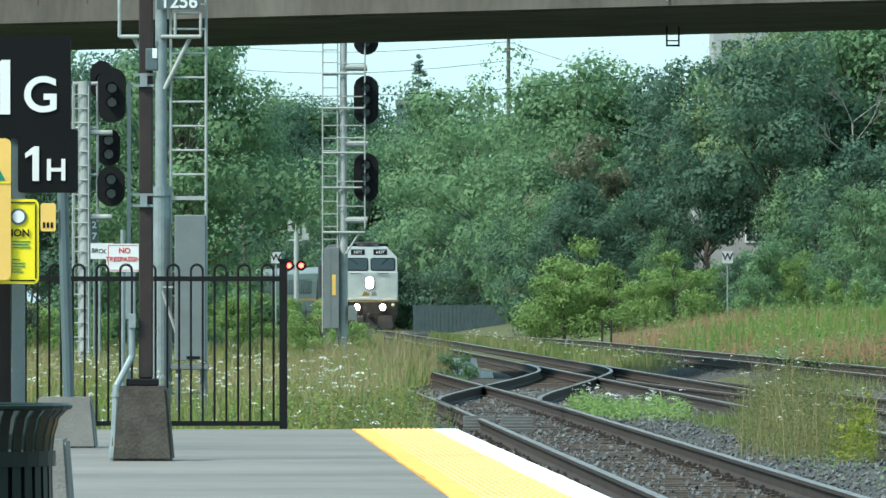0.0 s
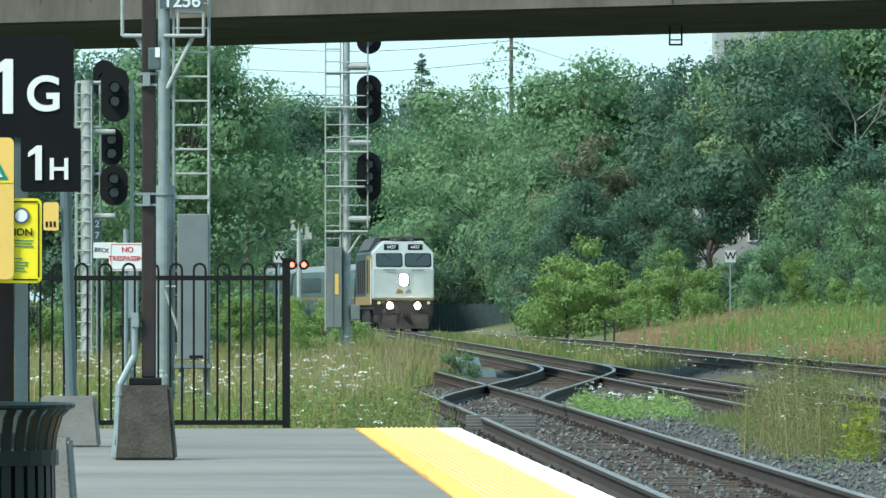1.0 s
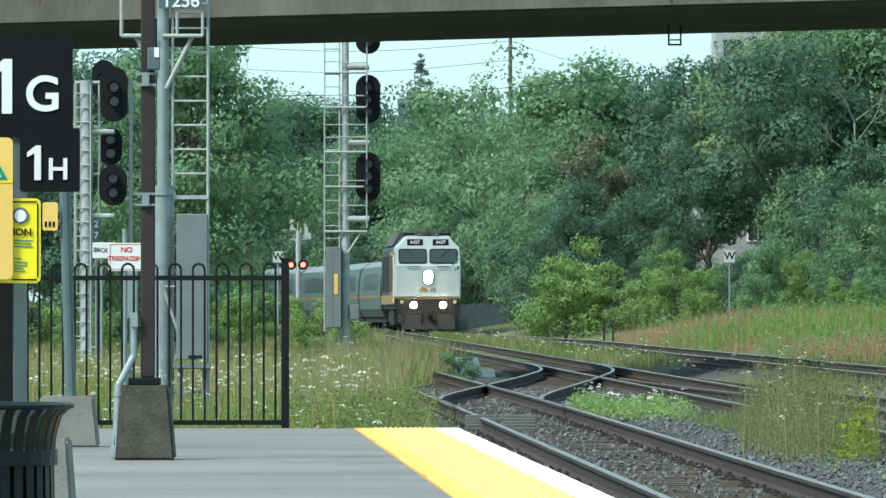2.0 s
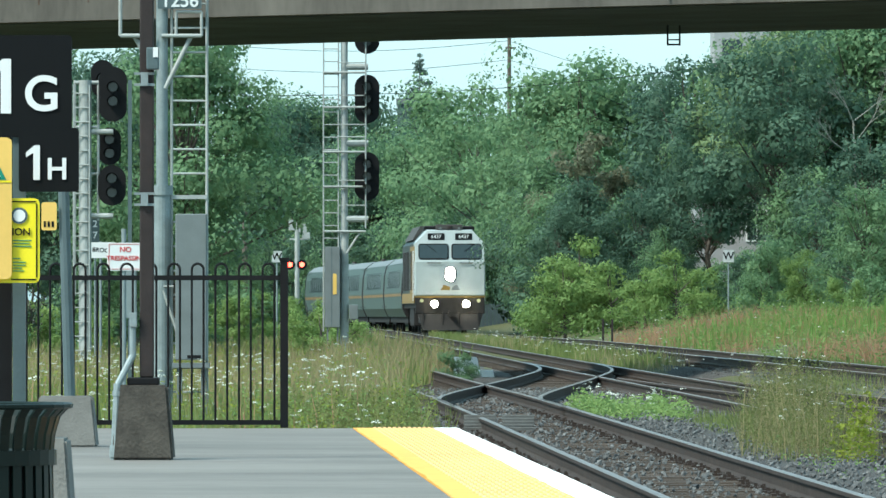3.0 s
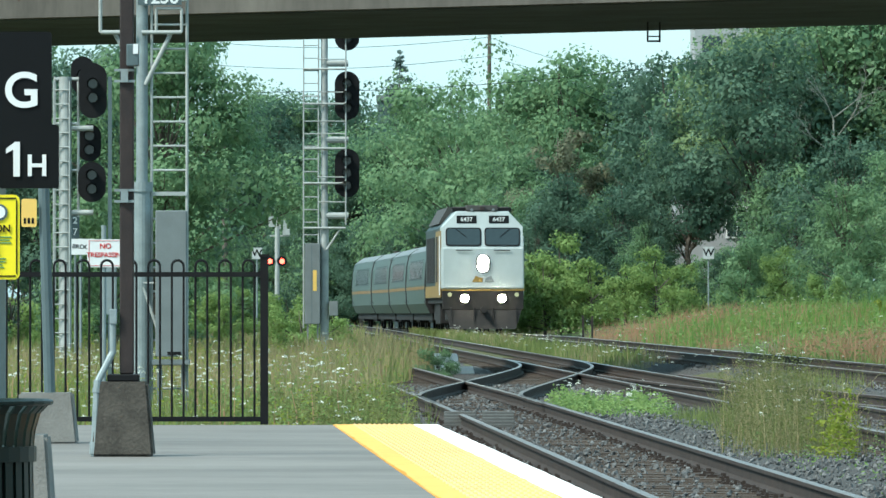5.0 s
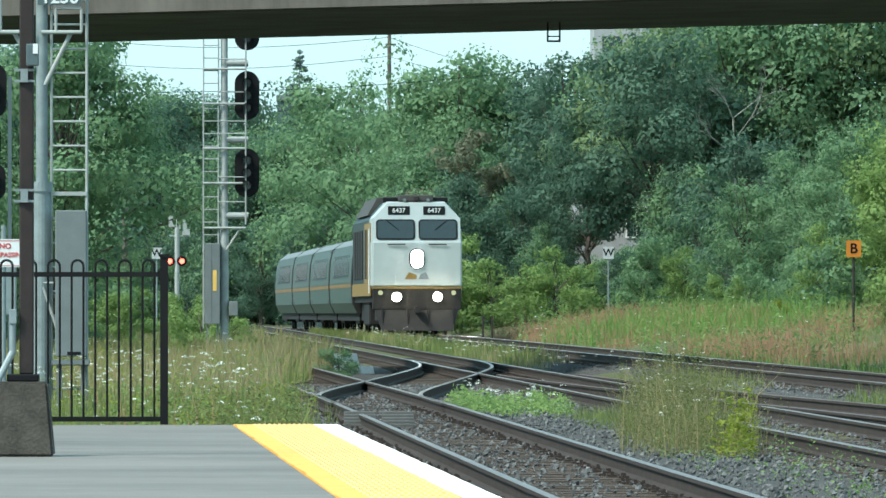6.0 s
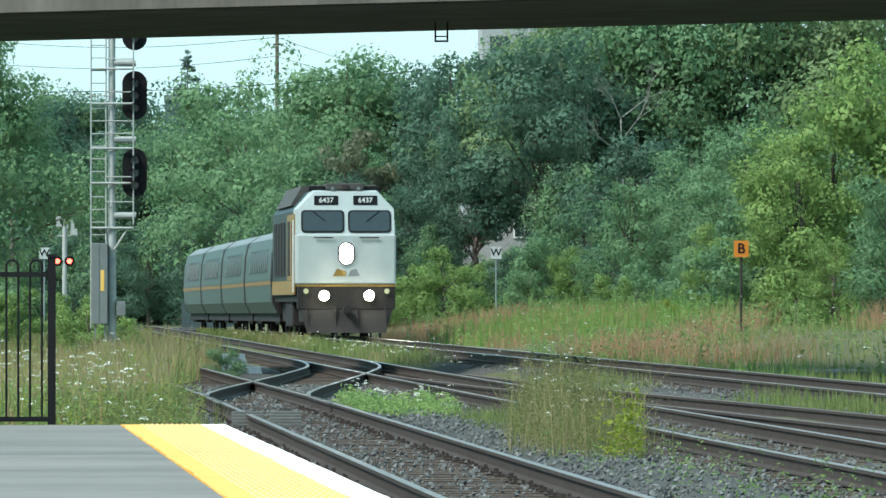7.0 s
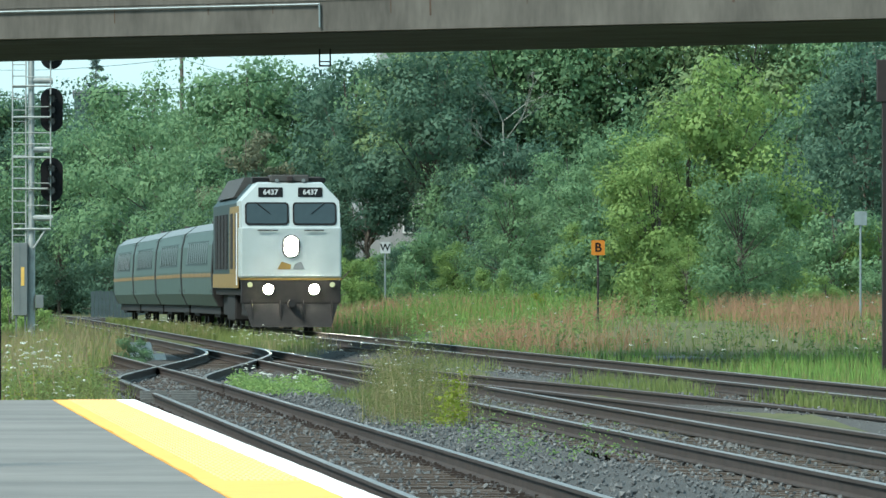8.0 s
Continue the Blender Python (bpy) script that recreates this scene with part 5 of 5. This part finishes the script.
def build_coach():
    c = thing("coach", "grey-blue passenger coach with dark windows and a yellow stripe", "coach", group="train coaches")
    L = 21.0
    outline = [(-1.30, 0.72), (1.30, 0.72), (1.48, 1.1), (1.52, 1.85), (1.47, 2.7), (1.36, 3.15), (0.95, 3.45), (0.3, 3.56), (-0.3, 3.56), (-0.95, 3.45), (-1.36, 3.15), (-1.47, 2.7), (-1.52, 1.85), (-1.48, 1.1)]
    bm = bmesh.new()
    loft(bm, [[(x, y, z) for x, z in outline] for y in (0.0, L)])
    body = part("body", bm, M_TRAIN_BLUE, c)

    def side_x(z):
        pts = [(1.1, 1.48), (1.85, 1.52), (2.7, 1.47), (3.15, 1.36), (3.45, 0.95)]
        return float(np.interp(z, [p[0] for p in pts], [p[1] for p in pts]))

    def band(name, z0, z1, y0, y1, material, out, parent):
        for s in (-1, 1):
            bm = bmesh.new()
            q = [(s * (side_x(z0) + out), y0, z0), (s * (side_x(z0) + out), y1, z0), (s * (side_x(z1) + out), y1, z1), (s * (side_x(z1) + out), y0, z1)]
            f = bm.faces.new([bm.verts.new(v) for v in q])
            r = bmesh.ops.extrude_face_region(bm, geom=[f])
            bmesh.ops.translate(bm, vec=(-s * (out + 0.01), 0, 0), verts=[v for v in r["geom"] if isinstance(v, bmesh.types.BMVert)])
            bmesh.ops.recalc_face_normals(bm, faces=bm.faces[:])
            part(name, bm, material, parent)

    bm = bmesh.new()
    loft(bm, [[(x, y, z) for x, z in ((-1.33, 3.19), (-0.96, 3.462), (-0.3, 3.572), (0.3, 3.572), (0.96, 3.462), (1.33, 3.19))] for y in (0.1, L - 0.1)])
    part("roof", bm, M_CABINET, c, "paler grey roof")
    band("yellow_stripe", 1.66, 1.79, 0.05, L - 0.05, M_STRIPE, 0.008, body)
    band("window_band", 2.05, 2.86, 3.0, L - 3.0, M_TRAIN_TEAL, 0.006, body)
    n = 10
    w = (L - 6.6) / n
    for k in range(n):
        band("window", 2.12, 2.80, 3.3 + k * w, 3.3 + (k + 1) * w - 0.35, M_COACH_GLASS, 0.016, body)
    for y in (0.8, L - 1.7):
        band("door", 1.15, 3.1, y, y + 0.9, M_TRAIN_TEAL, 0.012, body)
    for y0, y1 in ((-0.86, -0.003), (L + 0.003, L + 0.03)):
        bm = bmesh.new()
        loft(bm, [[(x * 1.012, y, 0.72 + (z - 0.72) * 1.006) for x, z in outline] for y in (y0, y1)])
        part("bellows", bm, M_TRAIN_DARK, c)
    boxes("underframe", M_TRAIN_DARK, c, (-1.2, 1.2, 0.2, L - 0.2, 0.45, 0.719))
    rods("roof_vent", M_TRAIN_ROOF, c, ((0, 6, 3.54), (0, 6, 3.71), 0.12))
    rods("roof_vent", M_TRAIN_ROOF, c, ((0.3, 18, 3.52), (0.3, 18, 3.66), 0.1))
    for y in (2.0, L - 5.0):
        t = boxes("truck", M_TRAIN_DARK, c, (-1.15, 1.15, y - 0.3, y + 3.2, 0.35, 0.7), bevel=0.04)
        for k in (0.3, 2.6):
            build_wheelset(t, y + k, 0.45)
    return c


loco = build_loco()
coaches = [build_coach()]
for _ in range(3):
    coaches.append(copy_thing(coaches[0], Matrix()))


# ---- ballast, ties and tiles ----
def build_ballast():
    k = 0
    for name, line, y0, y1, up, _ in TRACKS:
        wide = 4.2 if name == "platform_track" else 2.4
        b = sweep("ballast_bed", [(-2.3, -0.42), (wide, -0.42), (wide - 0.7, -0.20), (-1.6, -0.20)], line, 0.0, y0, y1, lambda v: up(v) - 0.004 * k, 2.0, M_BALLAST_BED, None)
        tagged(b, "grey crushed stone ballast bed", "ballast", kind="structure")
        k += 1
    x, y = scatter(26000, 36, 150, lambda v: line_n(v) - 1.5, lambda v: line_a(v) + 2.2, power=0.8)
    x2, y2 = scatter(12000, 60, 175, lambda v: line_a(v) + 1.4, lambda v: line_m(v) + 1.6)
    x, y = np.concatenate([x, x2]), np.concatenate([y, y2])
    mid = x - np.array([line_n(v) for v in y])
    keep = (mid < -0.15) | (mid > 0.8) | (RND.random(len(x)) < 0.6)
    x, y = x[keep], y[keep]
    n = len(x)
    z = gh(x, y)
    near_n = np.abs(x - np.array([line_n(v) for v in y]))
    bed = np.where(near_n < 3.5, -0.195, z)
    s = 0.011 + 0.028 * RND.random(n) ** 2
    octa = np.array([(1, 0, 0), (0, 1, 0), (-1, 0, 0), (0, -1, 0), (0, 0, 0.8), (0, 0, -0.8)])
    q = RND.normal(size=(n, 3, 3))
    q, _ = np.linalg.qr(q)
    vs = np.einsum("vk,nkj->nvj", octa, q) * s[:, None, None] * (0.6 + 0.8 * RND.random((n, 6, 1))) + np.stack([x, y, bed + 0.01 + 0.02 * RND.random(n)], 1)[:, None, :]
    tri = np.array([(0, 1, 4), (1, 2, 4), (2, 3, 4), (3, 0, 4), (1, 0, 5), (2, 1, 5), (3, 2, 5), (0, 3, 5)])
    fs = (np.arange(n)[:, None, None] * 6 + tri[None]).reshape(-1, 3)
    tagged(from_arrays("ballast_stones", vs.reshape(-1, 3), fs, M_BALLAST), "loose grey crushed stones between the rails", "ballast", kind="stuff")


build_ballast()


def build_ties():
    bm = bmesh.new()
    box(bm, -1.28, 1.28, -0.11, 0.11, -0.15, 0.0)
    base = part("tie", bm, M_TIE, track_objects["platform_track"])
    me = base.data
    bpy.data.objects.remove(base)
    bm = bmesh.new()
    box(bm, -0.17, 0.17, -0.09, 0.09, 0, 0.018)
    for sx in (-0.12, 0.12):
        box(bm, sx - 0.015, sx + 0.015, -0.05, -0.02, 0.018, 0.045)
    pl = part("tie_plate", bm, M_STEEL_RUST)
    plm = pl.data
    bpy.data.objects.remove(pl)
    rnd = random.Random(12)
    for name, line, y0, y1, up, _ in TRACKS:
        y, count = max(y0, 32) + 0.1, 0
        while y < min(y1, 215) and count < 300:
            if name != "turnout_track" or y > 126:
                turn = rnd.uniform(-1, 1)
                o = new("tie", me)
                o.parent = track_objects[name]
                o.matrix_basis = pose(line(y) + rnd.uniform(-0.06, 0.06), y, up(y) - 0.18 + rnd.uniform(-0.012, 0.004), 0, rnd.uniform(-0.4, 0.4), turn)
                if y < 120 and name == "platform_track":
                    for off in (-0.7525, 0.7525):
                        c = new("tie_plate", plm)
                        c.parent = o
                        c.location = (off, 0, 0.002)
            y += 0.53
            count += 1


build_ties()


def build_domes():
    """Ribs of the tactile strip, one bar per row of domes along the edge."""
    p = bpy.data.objects["tactile_strip"]
    bm = bmesh.new()
    for k in range(12):
        o = -0.85 + k * 0.0505
        for i in range(72):
            y = 40 + i * 0.6
            x = edge_x(y) + o
            vs = [bm.verts.new(v) for v in ((x - 0.014, y, 0.1605), (x + 0.014, y, 0.1605), (x + 0.014, y + 0.585, 0.1605), (x - 0.014, y + 0.585, 0.1605))]
            top = [bm.verts.new(v) for v in ((x - 0.007, y + 0.01, 0.166), (x + 0.007, y + 0.01, 0.166), (x + 0.007, y + 0.575, 0.166), (x - 0.007, y + 0.575, 0.166))]
            bm.faces.new(top)
            for j in range(4):
                bm.faces.new((vs[j], vs[(j + 1) % 4], top[(j + 1) % 4], top[j]))
    r = part("tactile_ribs", bm, M_YELLOW_PALE, p)
    tagged(r, kind="stuff")


M_YELLOW_PALE = mat("worn tactile ribs", (0.84, 0.465, 0.19), 0.6, vary=0.12, scale=3)
build_domes()


def motions():
    times = [i * 0.25 for i in range(33)]
    walk(loco, [(t, vehicle_pose(t, 0, 17)) for t in times])
    for i, c in enumerate(coaches):
        s = 17.9 + i * 21.9
        walk(c, [(t, vehicle_pose(t, s, s + 21.0)) for t in times])


motions()
